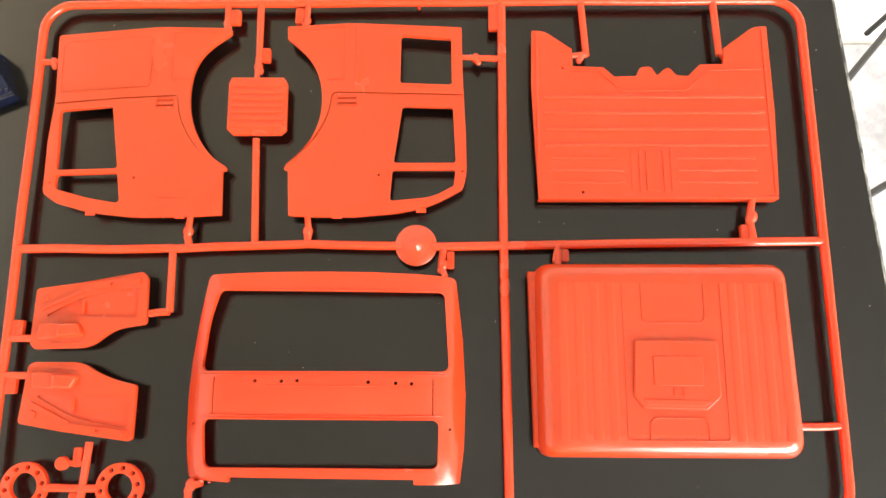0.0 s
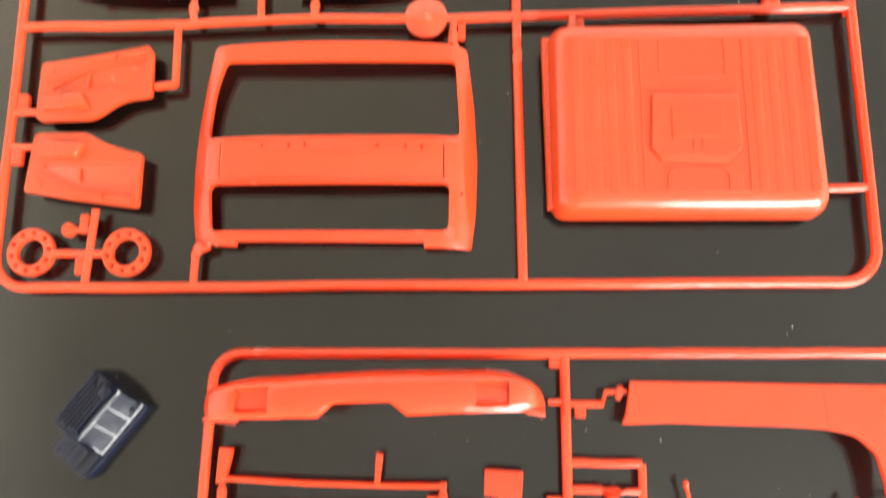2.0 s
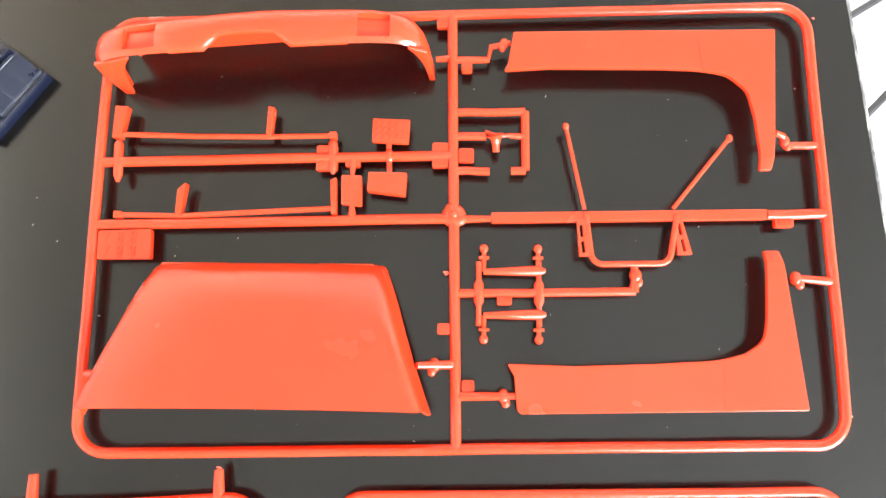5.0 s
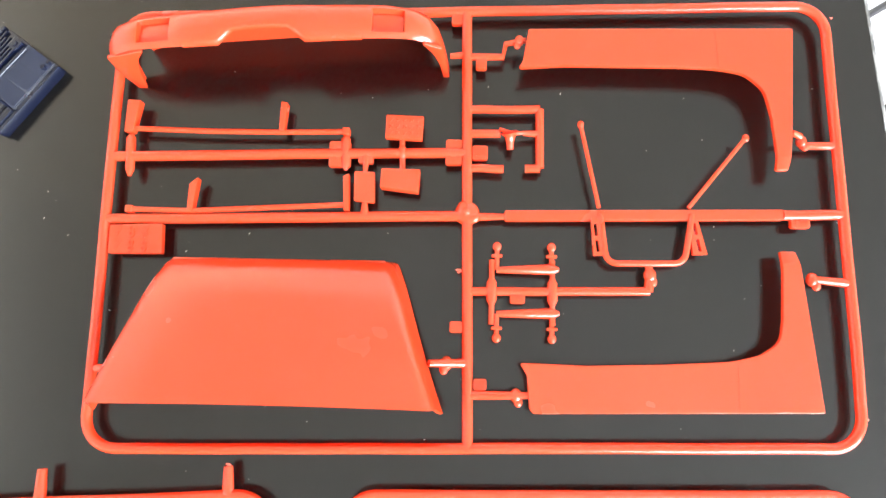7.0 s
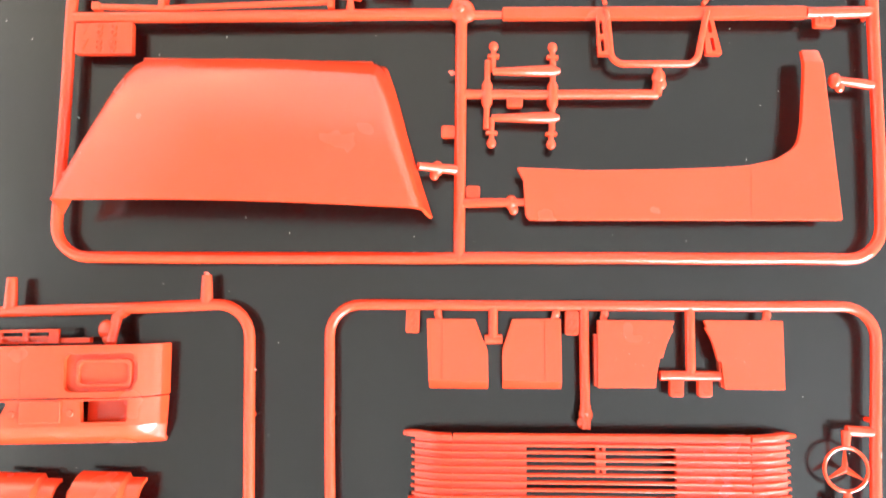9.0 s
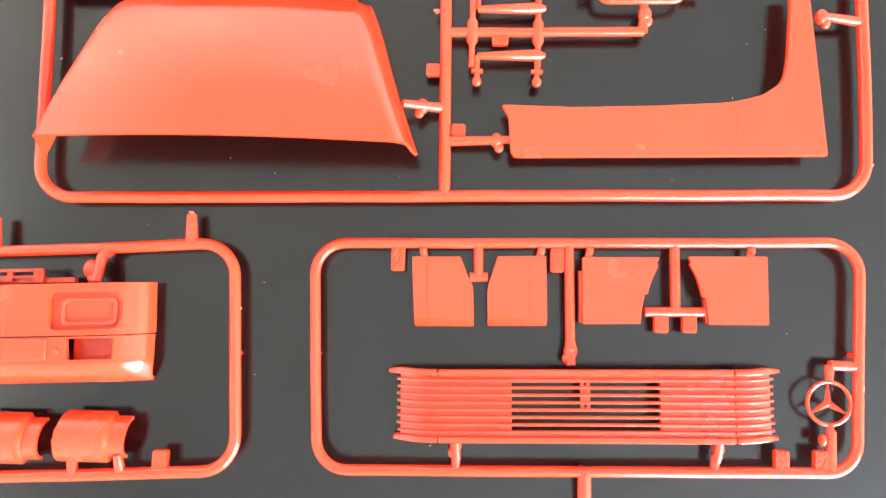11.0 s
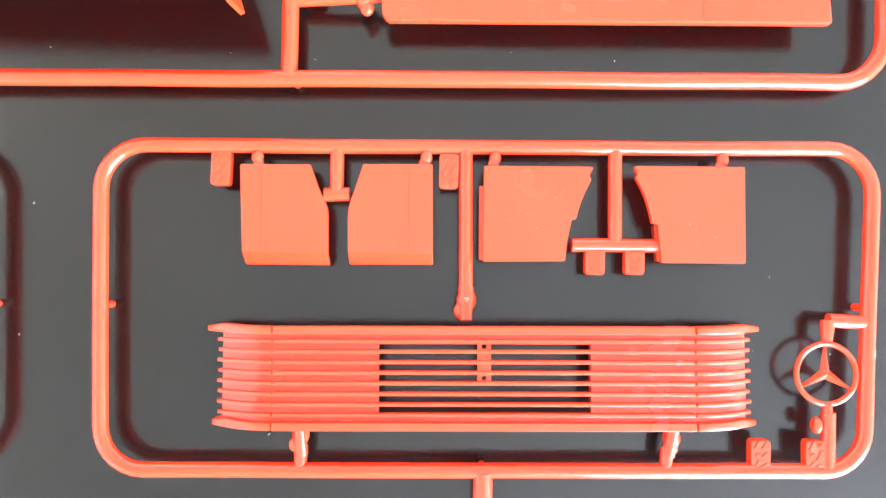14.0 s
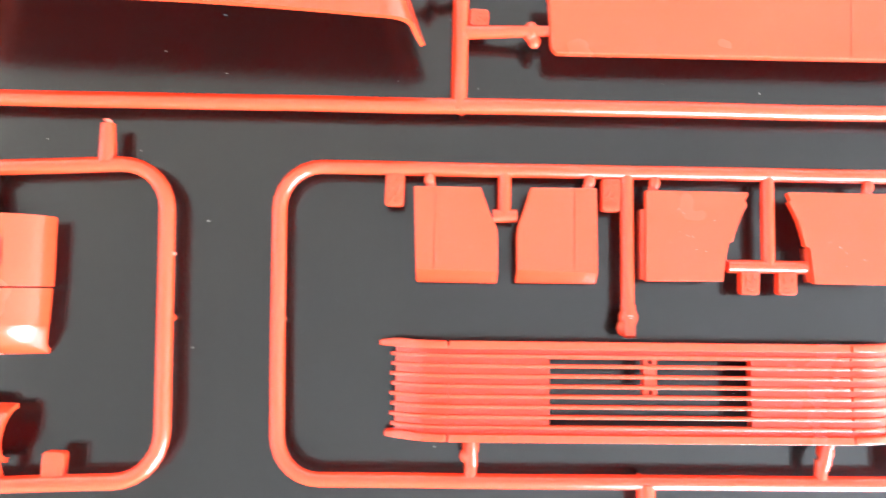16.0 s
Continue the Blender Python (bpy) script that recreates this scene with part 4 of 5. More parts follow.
rod_part([(-69, -78.4), (-45, -79.0), (-22, -79.0), (-3.2, -78.6)], [[(-71.4, -69.4), (-67.4, -69.6), (-69.0, -79.8), (-71.6, -79.8)], [(-23.6, -69.4), (-21.6, -69.8), (-22.2, -79.2), (-23.8, -79.2)]], [(-3.2, -78.6)])
rod_part([(-68.2, -104.0), (-49, -104.2), (-2.4, -101.6)], [[(-50.0, -96.2), (-47.4, -93.8), (-48.6, -104.8), (-50.2, -104.8)], [(-3.4, -93.0), (-1.6, -92.0), (-1.2, -103.6), (-2.8, -103.6)]], [(-68.0, -104.0)])
for x0, y0, x1, y1 in ((-70.0, -80.2, -69.3, -93.6), (-3.3, -79.8, -2.9, -90.8)):
    bm = bmesh.new()
    sweep(bm, [(x0, y0, 2.8), (x0 * 0.9 + x1 * 0.1, y0 * 0.9 + y1 * 0.1, 2.8), (x0 * 0.5 + x1 * 0.5, y0 * 0.5 + y1 * 0.5, 2.8), (x0 * 0.15 + x1 * 0.85, y0 * 0.15 + y1 * 0.85, 2.8), (x1, y1, 2.8)], 1.5, taper=lambda k: (0.5, 1.0, 1.0, 0.9, 0.35)[round(k * 4)])
    part("gate", bm, RED, sprue_b)


def tread_plate():
    bm = bmesh.new()
    plate(bm, fillet([(9, -73.2), (20.6, -73.6), (20.2, -81.4), (8.9, -80.8)], 0.4, 3), 2.6, 4.4, (), 0.3)
    for i in range(5):
        for j in range(3):
            x, y = 10.6 + 2.1 * i, -75.0 - 2.1 * j - 0.03 * i
            plate(bm, strip([(x - 0.5, y - 0.4), (x + 0.5, y + 0.4)], 0.45), 4.35, 4.7, (), 0.1)
            if (i + j) % 2:
                plate(bm, strip([(x - 0.5, y + 0.7), (x + 0.5, y - 0.1)], 0.4), 4.35, 4.65, (), 0.1)
    bar(bm, 14, -80.6, 14.4, -90.2, 0.9)
    part("tread_plate", bm, RED, sprue_b)
    bm = bmesh.new()
    plate(bm, fillet([(8.1, -90.4), (19.9, -90.6), (19.5, -97.8), (7.9, -96.4)], 0.4, 3), 1.4, 5.0, (), 0.4)
    part("tool_box", bm, RED, sprue_b)
    bm = bmesh.new()
    plate(bm, fillet([(-0.1, -91.2), (6.1, -91.4), (6.4, -101.1), (0.1, -100.5)], 0.5, 3), 2.4, 4.2, (), 0.3)
    sweep(bm, [(3.2, -85.5, 2.8), (3.1, -91.5, 3.2)], 1.1, taper=lambda k: 1.2 - 0.6 * k)
    sweep(bm, [(3.3, -100.6, 3.2), (3.4, -104.6, 2.8)], 1.3, taper=lambda k: 0.6 + 0.5 * k)
    part("flap_plate", bm, RED, sprue_b)
    ball(b2 := bmesh.new(), 14.2, -84.9, 2.8, 1.6, 1, 1.5, 1)
    part("gate", b2, RED, sprue_b)


tread_plate()
bm = bmesh.new()
sweep(bm, [(47.0, -83.6, 3.0), (46.9, -81.6, 3.6), (46.9, -79.8, 4.2), (46.6, -78.6, 4.8)], 1.3, sides=14, taper=lambda k: 0.8 + 0.25 * k + 1.1 * k ** 3)
sweep(bm, [(43.6, -77.6, 4.8), (46, -78.4, 4.8), (48.6, -78.9, 4.6), (51.6, -78.2, 3.6)], 0.6)
part("horn_funnel", bm, RED, sprue_b)


def tow_frame():
    """A bowed yoke with two slotted brackets and two long arms, held by a flat bar."""
    bm = bmesh.new()
    plate(bm, fillet([(45.4, -102.6), (128, -101.0), (127.8, -104.3), (45.5, -105.9)], 0.5, 3), 1.8, 3.8, (), 0.35)
    part("flat_bar", bm, RED, sprue_b)
    for a, b in (((68.2, -75.8), (73.4, -101.6)), ((117.5, -79.4), (99.8, -101.2))):
        bm = bmesh.new()
        sweep(bm, [(a[0], a[1], 4.6), (b[0], b[1], 4.0)], 0.64)
        ball(bm, a[0], a[1], 4.6, 1.05, 1, 1.25, 1)
        part("strut", bm, RED, sprue_b)
    bm = bmesh.new()
    pts = fillet([(73.8, -103), (75.4, -118.2, 3.6), (98.2, -117.8, 3.6), (101.0, -103)], 3.6, 6, False)
    sweep(bm, [(x, y, 3.6) for x, y in pts], 0.95)
    part("yoke", bm, RED, sprue_b)
    for o, h in (([(71.0, -104.6), (73.4, -104.6), (75.0, -115.9), (71.6, -115.9)], ((72.2, -106.4), (72.5, -110.0), (72.6, -111.4), (73.0, -114.8))), ([(99.8, -103.9), (102.2, -103.9), (104.9, -115.2), (100.6, -115.2)], ((101.2, -105.8), (101.8, -109.2), (102.0, -110.6), (102.7, -114.2)))):
        bm = bmesh.new()
        plate(bm, fillet(o, 0.3, 2), 2.4, 4.2, [strip(h[0:2], 0.9), strip(h[2:4], 0.9)], 0.0)
        part("slotted_bracket", bm, RED, sprue_b)


tow_frame()


def link_rods():
    for y, q in ((-120.6, 1), (-133.6, -1)):
        bm = bmesh.new()
        sweep(bm, [(43.2, y, 2.8), (59.6, y + 0.4, 2.8), (61.6, y + 0.4, 2.8)], 1.35, taper=lambda k: (0.7, 1.25, 0.5)[round(k * 2)])
        for x in (43.3, 59.4):
            top = y + q * 7.0
            sweep(bm, [(x, y, 2.8), (x, top, 2.8)], 0.75)
            ball(bm, x, top, 2.8, 1.35, 1, 1.1, 0.8)
            plate(bm, box(x - 1.6, y + q * 4.2 - 0.5, x + 1.6, y + q * 4.2 + 0.5, 0.3), 1.9, 3.7, (), 0.25)
        part("link_rod", bm, RED, sprue_b)
    for x in (41.8, 59.6):
        bm = bmesh.new()
        sweep(bm, [(x, -117.6, 2.8), (x, -123, 2.8), (x, -124.4, 2.8), (x, -129.6, 2.8), (x, -131, 2.8), (x, -136.8, 2.8)], 1.0, taper=lambda k: (0.9, 0.8, 1.55, 1.55, 0.8, 0.9)[round(k * 5)])
        part("gate", bm, RED, sprue_b)


link_rods()

# sprue with the flat panels, the radiator grille and the round badge
sprue_c = thing("sprue", 70, -213, "small red plastic model kit sprue with radiator grille and panels", "model sprue", "sprues on the table")
LAID[sprue_c.name] = (71.5, -213, 102.1613, 2.7798, 70.228, -1.9343, 98.543, -213.835, 0.0009, 0.0169)
part("runner_frame", runner_loop([(3.9, -243.8), (140.4, -240.4), (142.4, -182.0), (0.7, -185.3)], 1.4, 0.25, 3, 8), RED, sprue_c)
runner(sprue_c, (67.6, -183.8, 68.3, -211), (44.0, -184.4, 44.2, -193), (95.0, -183.2, 95.2, -201), (87.3, -201.3, 103, -200.9), (42, -193.3, 46.6, -193.1), (141.2, -213.8, 134, -213.6), (134.0, -230, 133.9, -240.4), r=1.3, wave=0.15)
runner(sprue_c, (72.2, -242.4, 72.4, -262), r=1.75, wave=0.0)
runner(sprue_c, (39.5, -243, 39.6, -238.5), (104.8, -241.2, 105.1, -237), r=1.2, wave=0.0)
for x, y0, y1 in ((29.6, -184.8, -188.4), (60.4, -184.0, -187.6), (73.0, -183.6, -187.6), (114.6, -182.8, -186.6)):
    gate(sprue_c, [(x, y0), (x, y1, 3.2)], 0.9, (x, (y0 + y1) / 2 - 0.2, 3.0))
gate(sprue_c, [(68.3, -209.5), (68.4, -215.4, 4)], 1.5, (68.4, -211.8))
gate(sprue_c, [(39.6, -240), (39.3, -234.6, 4)], 1.3, (39.4, -236.6))
gate(sprue_c, [(105.2, -238.5), (105.9, -233, 4)], 1.3, (105.8, -235.4))
gate(sprue_c, [(134, -213.6), (133.7, -217.4, 2.8)], 1.3)
gate(sprue_c, [(133.9, -231), (133.7, -228.6, 2.8)], 1.1)
ball(bm := bmesh.new(), 131.8, -232.4, 2.8, 1.3, 0.8, 1.2, 1)
part("gate", bm, RED, sprue_c)
for x, y in ((21.2, -192.2), (62.8, -191.6), (89.7, -206.6), (96.9, -206.4), (119.8, -240.4), (129.6, -240.2)):
    tag(sprue_c, x, y, x + 3.6, y + (6.4 if y > -200 else 5.2), 3, True, words="12" if y == -206.6 or y == -206.4 else "")


def flat_panel(outline, z, seams=(), fold=None):
    bm = bmesh.new()
    plate(bm, fillet(outline, 0.3, 2), z - 1.4, z, (), 0.2)
    for sm in seams:
        plate(bm, strip(sm, 0.35), z - 0.02, z + 0.18, (), 0.06)
    if fold:
        slice_grid(bm, (), (fold,))
        bend(bm, lambda x, y: -1.15 * max(0.0, fold - y))
    return part("body_panel", bm, RED, sprue_c)


flat_panel([(26.7, -188.3), (39.4, -188.0), (41.6, -193.5), (42.9, -195.7), (43.3, -206.2), (27.9, -206.5)], 4.2, [[(31.0, -188.8), (31.4, -204.0)]], -204.1)
flat_panel([(49.0, -187.7), (61.6, -187.3), (62.2, -205.6), (46.9, -206.0), (46.5, -195.7), (47.7, -192.2)], 4.2, [[(57.5, -187.8), (57.9, -203.4)]], -203.6)
flat_panel([(70.9, -187.4), (90.9, -187.0), (90.0, -188.6), (90.4, -189.4), (88.6, -193.2), (87.7, -196.7), (87.0, -196.7), (86.2, -200.4), (85.9, -204.3), (71.1, -204.8)], 4.6)
flat_panel([(98.0, -186.7), (118.1, -186.3), (118.3, -203.8), (103.2, -204.1), (102.4, -197.2), (101.5, -197.0), (100.3, -192.2), (98.3, -188.6), (98.8, -188.4)], 4.6)
bm = bmesh.new()
plate(bm, [(102.2, -197.2), (103.0, -197.2), (103.6, -203.6), (102.9, -203.8)], 1.0, 3.6)
part("panel_flange", bm, RED, sprue_c)
bm = bmesh.new()
plate(bm, [(70.2, -191), (71.0, -191), (71.2, -204.4), (70.5, -204.4)], 0.8, 3.6)
part("panel_flange", bm, RED, sprue_c)


def grille():
    """A radiator grille of eight bars on a backing, open in its middle, its ends swept back."""
    ox, oy, turn = 72.0, -225.2, 0.0265

    def place(bm):
        for v in bm.verts:
            x, y, z = v.co
            side = max(0.0, abs(x) - 38) / 10
            x += math.copysign(0.8 * side ** 1.5, x)
            v.co = (ox + x * math.cos(turn) - y * math.sin(turn), oy + x * math.sin(turn) + y * math.cos(turn), z - 4.6 * min(side, 1.3) ** 1.8)
    g = new("radiator_grille")
    g.parent = sprue_c
    stations = [-47.4, -46, -44.5, -43, -41, -39, -37.2, -30, -18.8, -10, 0, 10, 18.6, 30, 37, 39, 41, 43, 44.5, 46, 47.4]
    bm = bmesh.new()
    plate(bm, box(-46.5, -8.0, 46.5, 8.2, 0.3), 3.8, 5.85, [box(-18.7, -6.5, 18.6, 5.8)])
    slice_grid(bm, [s for s in stations if abs(s) < 46.4 and abs(abs(s) - 18.7) > 0.3], ())
    place(bm)
    part("backing", bm, RED, g)
    for k in range(8):
        y = 6.4 - 1.84 * k
        bm = bmesh.new()
        for x0, x1 in ((-47.4 + 0.2 * (k % 2), -37.5), (-37.2, 36.7), (37.0, 47.4 - 0.15 * (k % 3))):
            plate(bm, box(x0, y - 0.33, x1, y + 0.33, 0.15), 5.2, 6.7, (), 0.24)
        slice_grid(bm, [q for q in stations[1:-1] if abs(abs(q) - 37.1) > 0.5], ())
        place(bm)
        part("bar", bm, RED, g)
    for y, w in ((8.3, 49.4), (-8.4, 48.2)):
        bm = bmesh.new()
        plate(bm, fillet([(-w, y + 0.5), (-w + 3, y + 1.1), (-43, y + 0.8), (-37.5, y + 0.7), (-37.5, y - 0.7), (-43, y - 0.7), (-w, y - 0.5)], 0.3, 3), 4.2, 7.2, (), 0.3)
        plate(bm, box(-37.2, y - 0.7, 36.7, y + 0.7, 0.1), 4.2, 7.2, (), 0.3)
        plate(bm, fillet([(w, y + 0.4), (w - 3, y + 1.0), (43, y + 0.8), (37.0, y + 0.7), (37.0, y - 0.7), (43, y - 0.7), (w, y - 0.5)], 0.3, 3), 4.2, 7.2, (), 0.3)
        slice_grid(bm, [q for q in stations[1:-1] if abs(abs(q) - 37.1) > 0.5], ())
        place(bm)
        part("rail", bm, RED, g)
    bm = bmesh.new()
    plate(bm, box(-1.4, -1.0, 1.0, 6.3), 4.2, 6.2, [disc(-0.2, 5.48, 0.45, 10), disc(-0.2, -0.04, 0.45, 10)])
    place(bm)
    part("badge_mount", bm, RED, g)


grille()


def ring_badge():
    """A ring with three tapering spokes."""
    bm = bmesh.new()
    cx, cy = 133.6, -223.2
    pts = [(cx + 5.4 * math.cos(2 * math.pi * k / 40), cy + 5.4 * math.sin(2 * math.pi * k / 40), 2.8) for k in range(40)]
    sweep(bm, pts, 0.5, True, 8)
    for a in (90, 210, 330):
        c, s = math.cos(radians(a)), math.sin(radians(a))
        o = [(0.2, 0.95), (5.1, 0.22), (5.1, -0.22), (0.2, -0.95), (-0.3, 0.0)]
        z0, z1 = 2.2, 3.4
        lo = [bm.verts.new((cx + c * x - s * y, cy + s * x + c * y, z0)) for x, y in o]
        ridge = [bm.verts.new((cx + c * x, cy + s * x, z1 - 0.5 * (x > 3))) for x in (0.0, 5.1)]
        bm.faces.new((lo[0], lo[1], ridge[1], ridge[0]))
        bm.faces.new((lo[2], lo[3], ridge[0], ridge[1]))
        bm.faces.new((lo[1], lo[2], ridge[1]))
        bm.faces.new((lo[4], lo[0], ridge[0]))
        bm.faces.new((lo[3], lo[4], ridge[0]))
    bmesh.ops.recalc_face_normals(bm, faces=list(bm.faces))
    return part("round_badge", bm, RED, sprue_c, "ring with three spokes", 25)


ring_badge()

# sprue with the front bumper and wheel arches
sprue_d = thing("sprue", -90, -216, "red plastic model kit sprue with front bumper and arch liners", "model sprue", "sprues on the table")
LAID[sprue_d.name] = (-71, -218, 101.8422, 2.1267, -75.7051, -4.1794, 96.6587, -216.1888, 0.0119, 0.0275)
part("runner_frame", runner_loop([(-160, -252.4), (-17.0, -245.2), (-20.4, -185.6), (-164, -195)], 1.55, 0.3, 4, 9), RED, sprue_d)
gate(sprue_d, [(-32.0, -186), (-32.5, -178.4)], 1.8)
gate(sprue_d, [(-85.6, -189), (-86.0, -180.6)], 1.8)
gate(sprue_d, [(-54, -188.6), (-56.2, -190.6), (-56, -197.4, 5)], 1.7, (-58.4, -193.8, 3.4))
gate(sprue_d, [(-47.2, -246), (-47.6, -241.5, 4)], 1.5)
gate(sprue_d, [(-59.6, -247), (-60.6, -238)], 1.5, (-63.6, -237))
gate(sprue_d, [(-64.6, -237), (-58.8, -236.8)], 1.1)
tag(sprue_d, -38.8, -245.4, -34.8, -240.4, 0)


def front_bumper():
    """A deep bumper, with lamp recesses, fog lamp openings and a slotted top flange."""
    ox, oy, turn = -92.3, -200.0, 0.045
    g = new("front_bumper")
    g.parent = sprue_d
    tagged(g, "deep front bumper with lamp recesses")
    cuts = [0.7] + [s * x for x in (6, 12, 18, 24, 30, 36, 40, 42.5, 44, 45.5, 47, 48.4, 49.6, 50.6, 51.3) for s in (-1, 1)]

    def place(bm, name, sliced=True):
        if sliced:
            slice_grid(bm, cuts, ())
        for v in bm.verts:
            x, y, z = v.co
            side = min(1.0, max(0.0, abs(x) - 42) / 10.2)
            drop = 1 - math.sqrt(max(0.0, 1 - side ** 2))
            bow = -0.0006 * x * x
            z = z + bow - (z + 1.2) * 0.9 * drop
            x -= (0.05 * max(0.0, -y - 12) + 0.22 * max(0.0, -y - 20.5) * min(1.0, (abs(x) - 42) / 8)) * (1 if x > 0 else -1) if abs(x) > 42 else 0
            x -= 0.09 * max(0.0, x - 42)
            v.co = (ox + x * math.cos(turn) - y * math.sin(turn), oy + x * math.sin(turn) + y * math.cos(turn), max(TOP, z))
        return part(name, bm, RED, g, "", 50)
    lamps = [fillet([(s * 26.4, -1.4), (s * 44.4, -1.4), (s * 44.4, -3.6), (s * 45.4, -3.8), (s * 45.4, -8.8), (s * 44.4, -9.0), (s * 44.4, -11.0), (s * 26.6, -11.2)], 1.8, 4) for s in (-1, 1)]
    bm = bmesh.new()
    plate(bm, box(-51.8, -12.6, 51.8, 0.8, 0.2), 8.6, 10.0, lamps, 0.35)
    place(bm, "upper_panel")
    for s in (-1, 1):
        bm = bmesh.new()
        x0, x1 = sorted((s * 26.0, s * 45.8))
        plate(bm, box(x0, -11.6, x1, -1.0, 0.8), 6.9, 8.1)
        x0, x1 = sorted((s * 29.0, s * 43.6))
        plate(bm, box(x0, -10.2, x1, -2.8, 1.8), 8.0, 9.1, [box(x0 + 1.0, -9.2, x1 - 1.0, -3.8, 1.4)], 0.25)
        place(bm, "lamp_recess")
        bm = bmesh.new()
        plate(bm, box(s * 15.2 - 0.14, -12.4, s * 15.2 + 0.14, 0.4), 9.95, 10.1)
        place(bm, "seam", False)
    bm = bmesh.new()
    fog = [fillet([(s * 31.4, -18.8), (s * 43.2, -18.8), (s * 43.2, -13.4), (s * 31.0, -13.4)], 0.2, 2) for s in (-1, 1)]
    plate(bm, box(-51.7, -19.8, 51.7, -12.9, 0.2), 8.4, 10.0, [*fog, fillet([(-12.4, -13.4), (12.4, -13.4), (9.8, -18.4), (-9.8, -18.4)], 0.6, 3)], 0.3)
    place(bm, "lower_panel")
    for s in (-1, 1):
        bm = bmesh.new()
        plate(bm, box(min(s * 15.6, s * 26.4), -18.8, max(s * 15.6, s * 26.4), -13.2, 0.3), 9.8, 10.7, (), 0.3)
        place(bm, "tow_cover", False)
        bm = bmesh.new()
        x0, x1 = sorted((s * 30.6, s * 43.8))
        plate(bm, box(x0, -19.2, x1, -13.0), 4.0, 4.8)
        place(bm, "fog_recess", False)
        for x in (28.6, 13.6):
            bm = bmesh.new()
            plate(bm, disc(s * x, -16.4, 0.9, 14), 9.9, 10.4, (), 0.2)
            place(bm, "screw_boss", False)
    bm = bmesh.new()
    xs = [-51.7, -51.3, -50.6, -49.6, -48.4, -47, -45.5, -44, -42, -30, -15, 0, 15, 30, 42, 44, 45.5, 47, 48.4, 49.6, 50.6, 51.3, 51.7]
    loft(bm, [[(x, -19.4, 9.9), (x, -20.2, 9.7), (x, -21.4, 9.0), (x, -22.6, 8.0), (x, -23.8, 6.6), (x, -24.8, 4.6), (x, -25.3, 2.2), (x, -25.4, 0.0)] for x in xs])
    shell(bm, 1.0)
    place(bm, "lower_lip", False)
    bm = bmesh.new()
    plate(bm, box(-30, 1.2, 30, 2.6, 0.2), 2.6, 4.4)
    place(bm, "flange", False)
    bm = bmesh.new()
    plate(bm, box(-22.2, 1.2, 22.2, 5.0, 0.3), 4.5, 5.4, [box(-21.0 + 7 * k, 3.2, -15.4 + 7 * k, 4.2) for k in range(6)] + [box(-21.0 + 7 * k, 1.7, -15.4 + 7 * k, 2.6) for k in range(6)])
    place(bm, "slotted_flange", False)


front_bumper()
for cx in (-54.4, -77.0, -100.0, -122.6):
    bm = bmesh.new()
    rows = []
    for x in (-8.4, -7.8, -4, 1, 4.2, 4.9, 5.2, 8.8):
        k = 0.0 if x < 4.5 else 1.0
        rows.append([(cx + x + 0.5 * math.cos(a), -237.6 + 0.045 * (cx + 54) + (6.6 - 1.2 * k) * math.cos(a), 1.0 + (7.0 - 2.2 * k) * math.sin(a)) for a in [math.pi * j / 12 for j in range(13)]])
    loft(bm, rows)
    shell(bm, 0.9)
    part("arch_liner", bm, RED, sprue_d, "", 50)

# ---- torn nibs, whitened where the plastic was stressed ----
def nib(sprue, x, y, z, s):
    bm = bmesh.new()
    for k in range(4):
        ball(bm, x + s * 0.6 * math.cos(2.4 * k), y + s * 0.5 * math.sin(2.4 * k), z + 0.1 * k, s * (0.55 - 0.06 * k), 1.3, 0.8, 0.8)
    part("torn_nib", bm, SCAR, sprue)


for x, y, z, s in ((24.6, -148.2, 8.0, 0.7), (30.6, -148.1, 4.4, 0.5), (147.8, -161.5, 2.8, 0.5), (146.4, -39.5, 3.0, 0.4), (32.0, -121.0, 1.8, 0.9)):
    nib(sprue_b, x, y, z, s)
for x, y, z, s in ((-80.6, -4.2, 4.0, 0.6), (-78, -4.4, 4.0, 0.4)):
    nib(sprue_a, x, y, z, s)
for x, y, z, s in ((-17.9, -203.2, 2.8, 0.45), (-32.5, -178.0, 3.0, 0.7)):
    nib(sprue_d, x, y, z, s)
for x, y, z, s in ((39.2, -235.2, 4.4, 0.5), (106.0, -234.2, 4.4, 0.5), (68.4, -211.6, 4.2, 0.5)):
    nib(sprue_c, x, y, z, s)

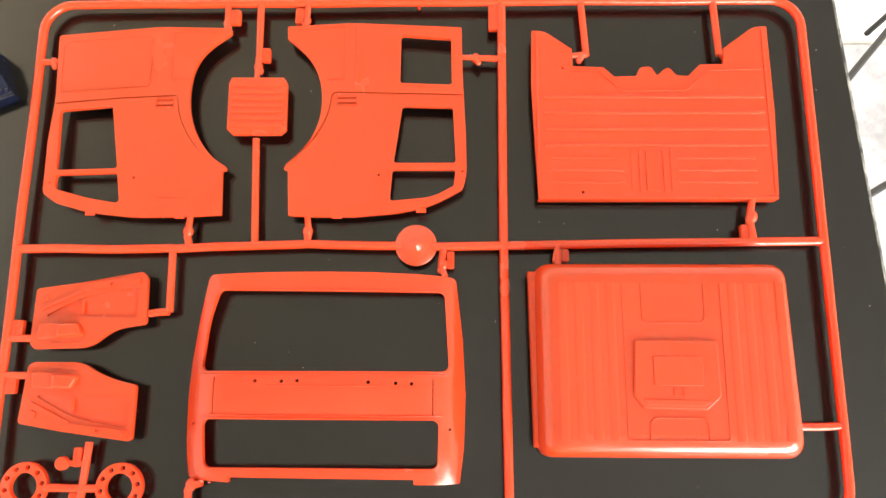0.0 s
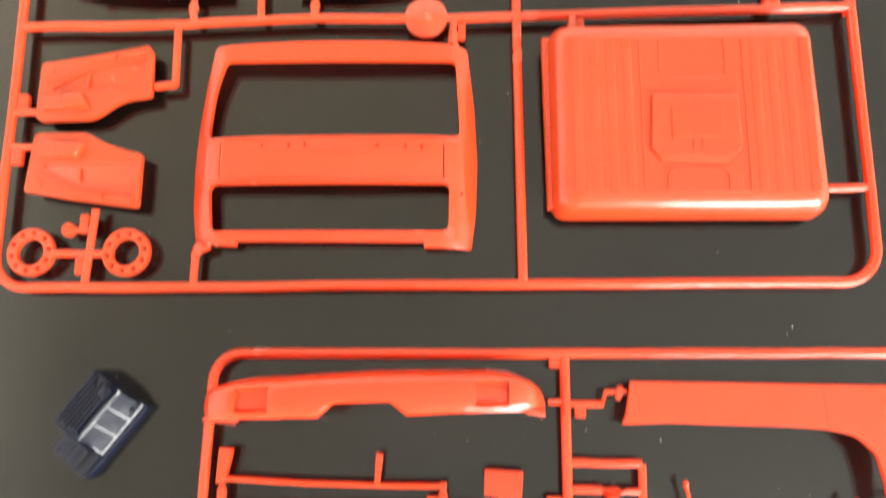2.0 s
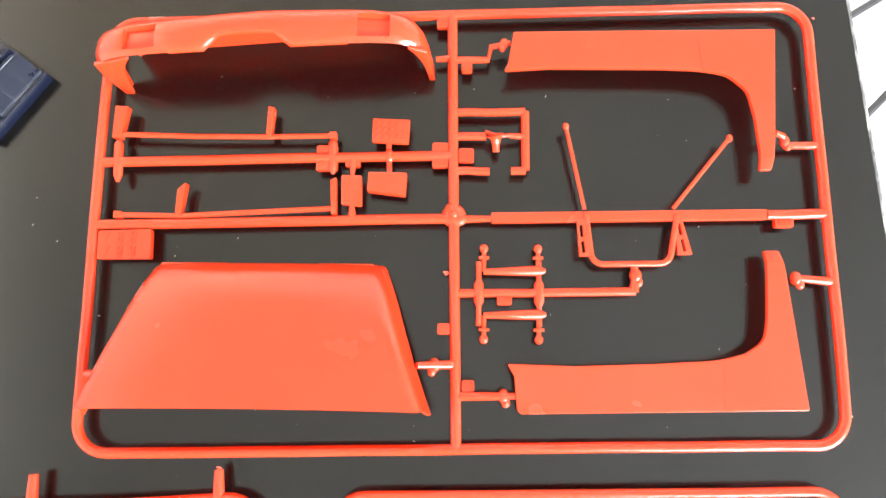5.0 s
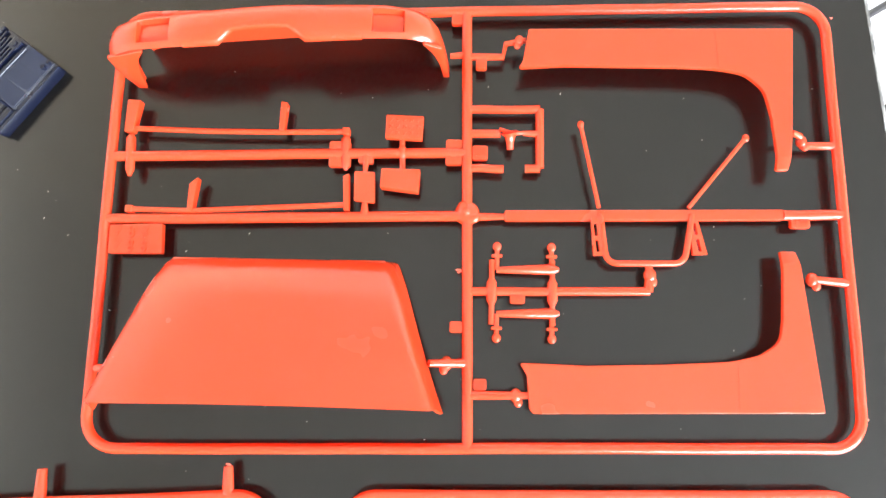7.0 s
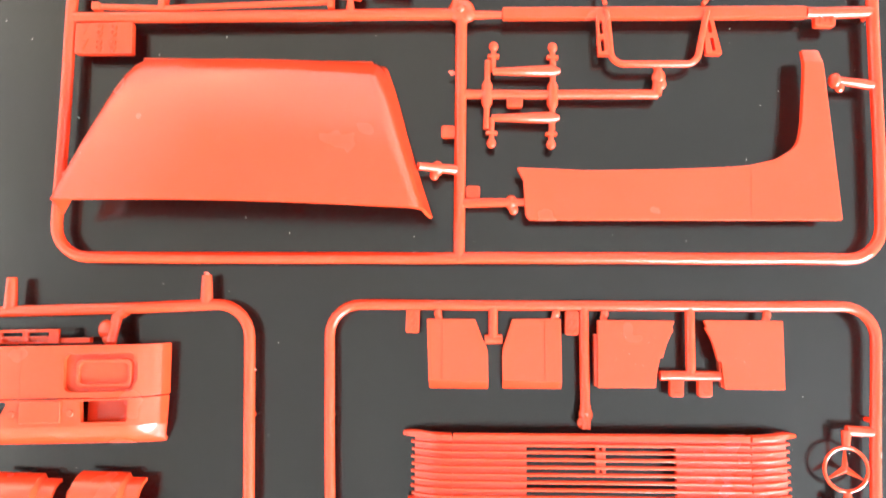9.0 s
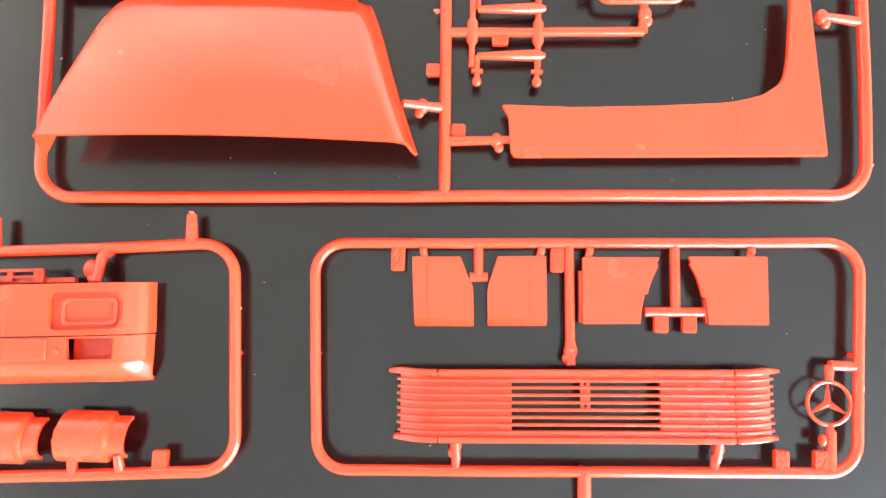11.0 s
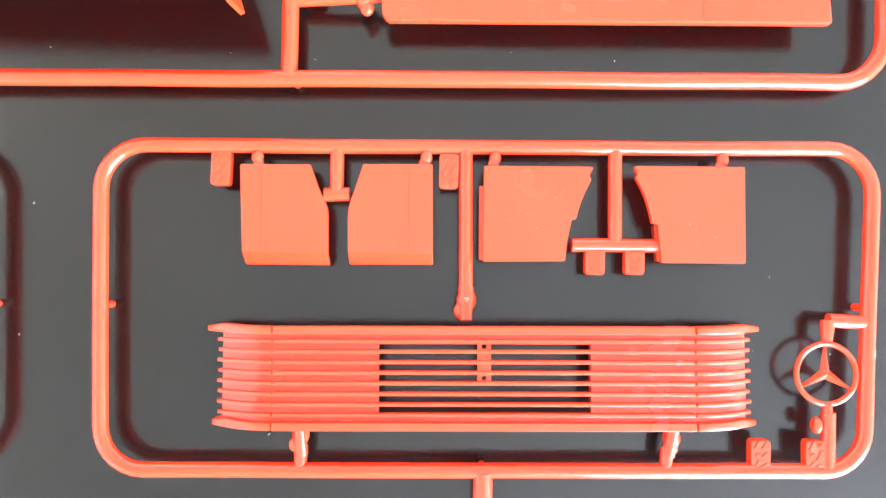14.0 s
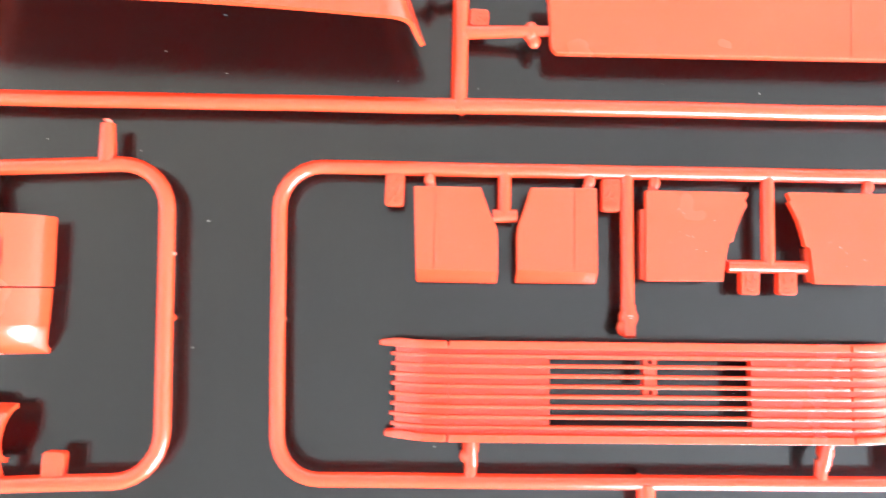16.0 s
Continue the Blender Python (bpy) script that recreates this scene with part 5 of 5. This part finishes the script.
# ---- navy kit parts lying apart ----
def navy_block(x, y, turn, label):
    """An engine casting: a ribbed top, a smooth side that slopes down to a rim, and a low flange at its end."""
    t = thing("kit_part", x, y, label, "model part", "loose navy kit parts")
    m = Matrix.Translation((x, y, 0)) @ Matrix.Rotation(radians(turn), 4, "Z")

    def put(name, bm, parent=None):
        bmesh.ops.transform(bm, matrix=m, verts=list(bm.verts))
        return part(name, bm, NAVY, parent or t)

    def slab(x0, y0, x1, y1, z0, z1, r=0.4, bevel=0.25):
        bm = bmesh.new()
        plate(bm, box(x0, y0, x1, y1, r), z0, z1, (), bevel)
        return bm
    bm = bmesh.new()
    loft(bm, [[(px, 0.6, TOP), (px, 0.4, 1.6), (px, 0.8, 2.2), (px, 7.6, 6.6), (px, 8.2, 7.2), (px, 18.4, 7.0), (px, 18.8, 6.4), (px, 18.8, TOP)] for px in (-19.0, -0.2)])
    for row in ((-19.0, 1), (-0.2, -1)):
        edge = sorted((v for v in bm.verts if abs(v.co.x - row[0]) < 1e-4), key=lambda v: v.index)
        bm.faces.new(edge[::row[1]])
    block = put("body", bm)
    for k in range(3):
        bm = bmesh.new()
        x0, x1 = -18.4 + 6.3 * k, -12.9 + 6.3 * k
        loft(bm, [[(px, 1.2, 2.4), (px, 1.4, 3.0), (px, 7.2, 6.9), (px, 7.5, 6.6)] for px in (x0, x0 + 0.3, x1 - 0.3, x1)])
        shell(bm, 0.4)
        put("side_panel", bm, block)
    bm = bmesh.new()
    sweep(bm, [(-18.6, 8.3, 7.2), (-12, 8.4, 7.4), (-6, 8.3, 7.3), (-1.8, 8.3, 7.2)], 0.75)
    put("ridge", bm, block)
    for k in range(7):
        bm = slab(-18.6 + 0.7 * (k % 3), 9.8 + 1.25 * k, -1.0 - 0.9 * ((k + 1) % 3), 10.45 + 1.25 * k, 6.8, 8.5 - 0.1 * k, 0.2)
        put("rib", bm, block)
    put("rim", slab(-27.6, -0.5, 0.2, 0.7, TOP, 2.4), block)
    put("end_cover", slab(-4.4, 9.2, -0.8, 12.4, 6.8, 8.9), block)
    put("end_cover", slab(-19.4, 8.6, -16.6, 13.0, 6.6, 8.6), block)
    for bx, by, r, h in ((-2.6, 10.8, 1.0, 9.3), (-3.0, 2.2, 0.8, 4.4), (-0.9, 2.0, 0.6, 4.2), (-9.5, 18.0, 1.1, 8.2), (-17.8, 17.6, 1.0, 7.8), (-1.2, 18.2, 0.9, 8.0)):
        bm = bmesh.new()
        plate(bm, disc(bx, by, r, 14), 2.0, h, (), 0.25)
        put("boss", bm, block)
    base = put("flange", slab(-28.4, 0.8, -18.8, 15.6, TOP, 1.4, 0.8))
    for k in range(5):
        bm = bmesh.new()
        sweep(bm, [(-27.8, 2.4 + 2.8 * k, 1.3), (-19.2, 2.4 + 2.8 * k, 1.5)], 0.9, flat=0.5)
        put("rib", bm, base)
    put("lug", slab(-27.8, 0.9, -19.6, 2.6, 1.2, 3.0), base)
    put("wall", slab(-19.8, 3.0, -18.9, 18.6, TOP, 7.4), base)


navy_block(-96.6, -54.4, 52.2, "small dark navy plastic engine part with cooling ribs")
navy_block(-161.6, 134.6, 24, "dark navy plastic kit part lying on the table")

# ---- dust and lint on the table ----
bm = bmesh.new()
dust = random.Random(4)
for k in range(230):
    x, y = dust.uniform(-150, 150), dust.uniform(-255, 185)
    a, s = dust.uniform(0, 6.28), dust.uniform(0.07, 0.17)
    long = s * dust.choice((1, 1, 1, 2.5, 5))
    c, q = math.cos(a), math.sin(a)
    vs = [bm.verts.new(((x + c * u * long - q * v * s) / 1000, (y + q * u * long + c * v * s) / 1000, (TOP + 0.05 + h) / 1000)) for u, v, h in ((-0.5, -0.5, 0), (0.5, -0.5, 0), (0.5, 0.5, 0), (-0.5, 0.5, 0), (0, 0, 0.12))]
    for i in range(4):
        bm.faces.new((vs[i], vs[(i + 1) % 4], vs[4]))
for k in range(18):
    x, y, z = dust.choice((dust.uniform(72, 85), dust.uniform(104, 116))), dust.uniform(-203, -190), 4.1
    s = dust.uniform(0.05, 0.11)
    vs = [bm.verts.new(((x + u * s) / 1000, (y + v * s * dust.uniform(0.6, 2.2)) / 1000, (z + h) / 1000)) for u, v, h in ((-0.5, -0.5, 0), (0.5, -0.5, 0), (0.5, 0.5, 0), (-0.5, 0.5, 0), (0, 0, 0.1))]
    for i in range(4):
        bm.faces.new((vs[i], vs[(i + 1) % 4], vs[4]))
me = bpy.data.meshes.new("lint")
bm.to_mesh(me)
bm.free()
me.materials.append(LINT)
tagged(new("lint", me), "pale specks of dust and lint on the table and panels", "dust", "", "stuff")
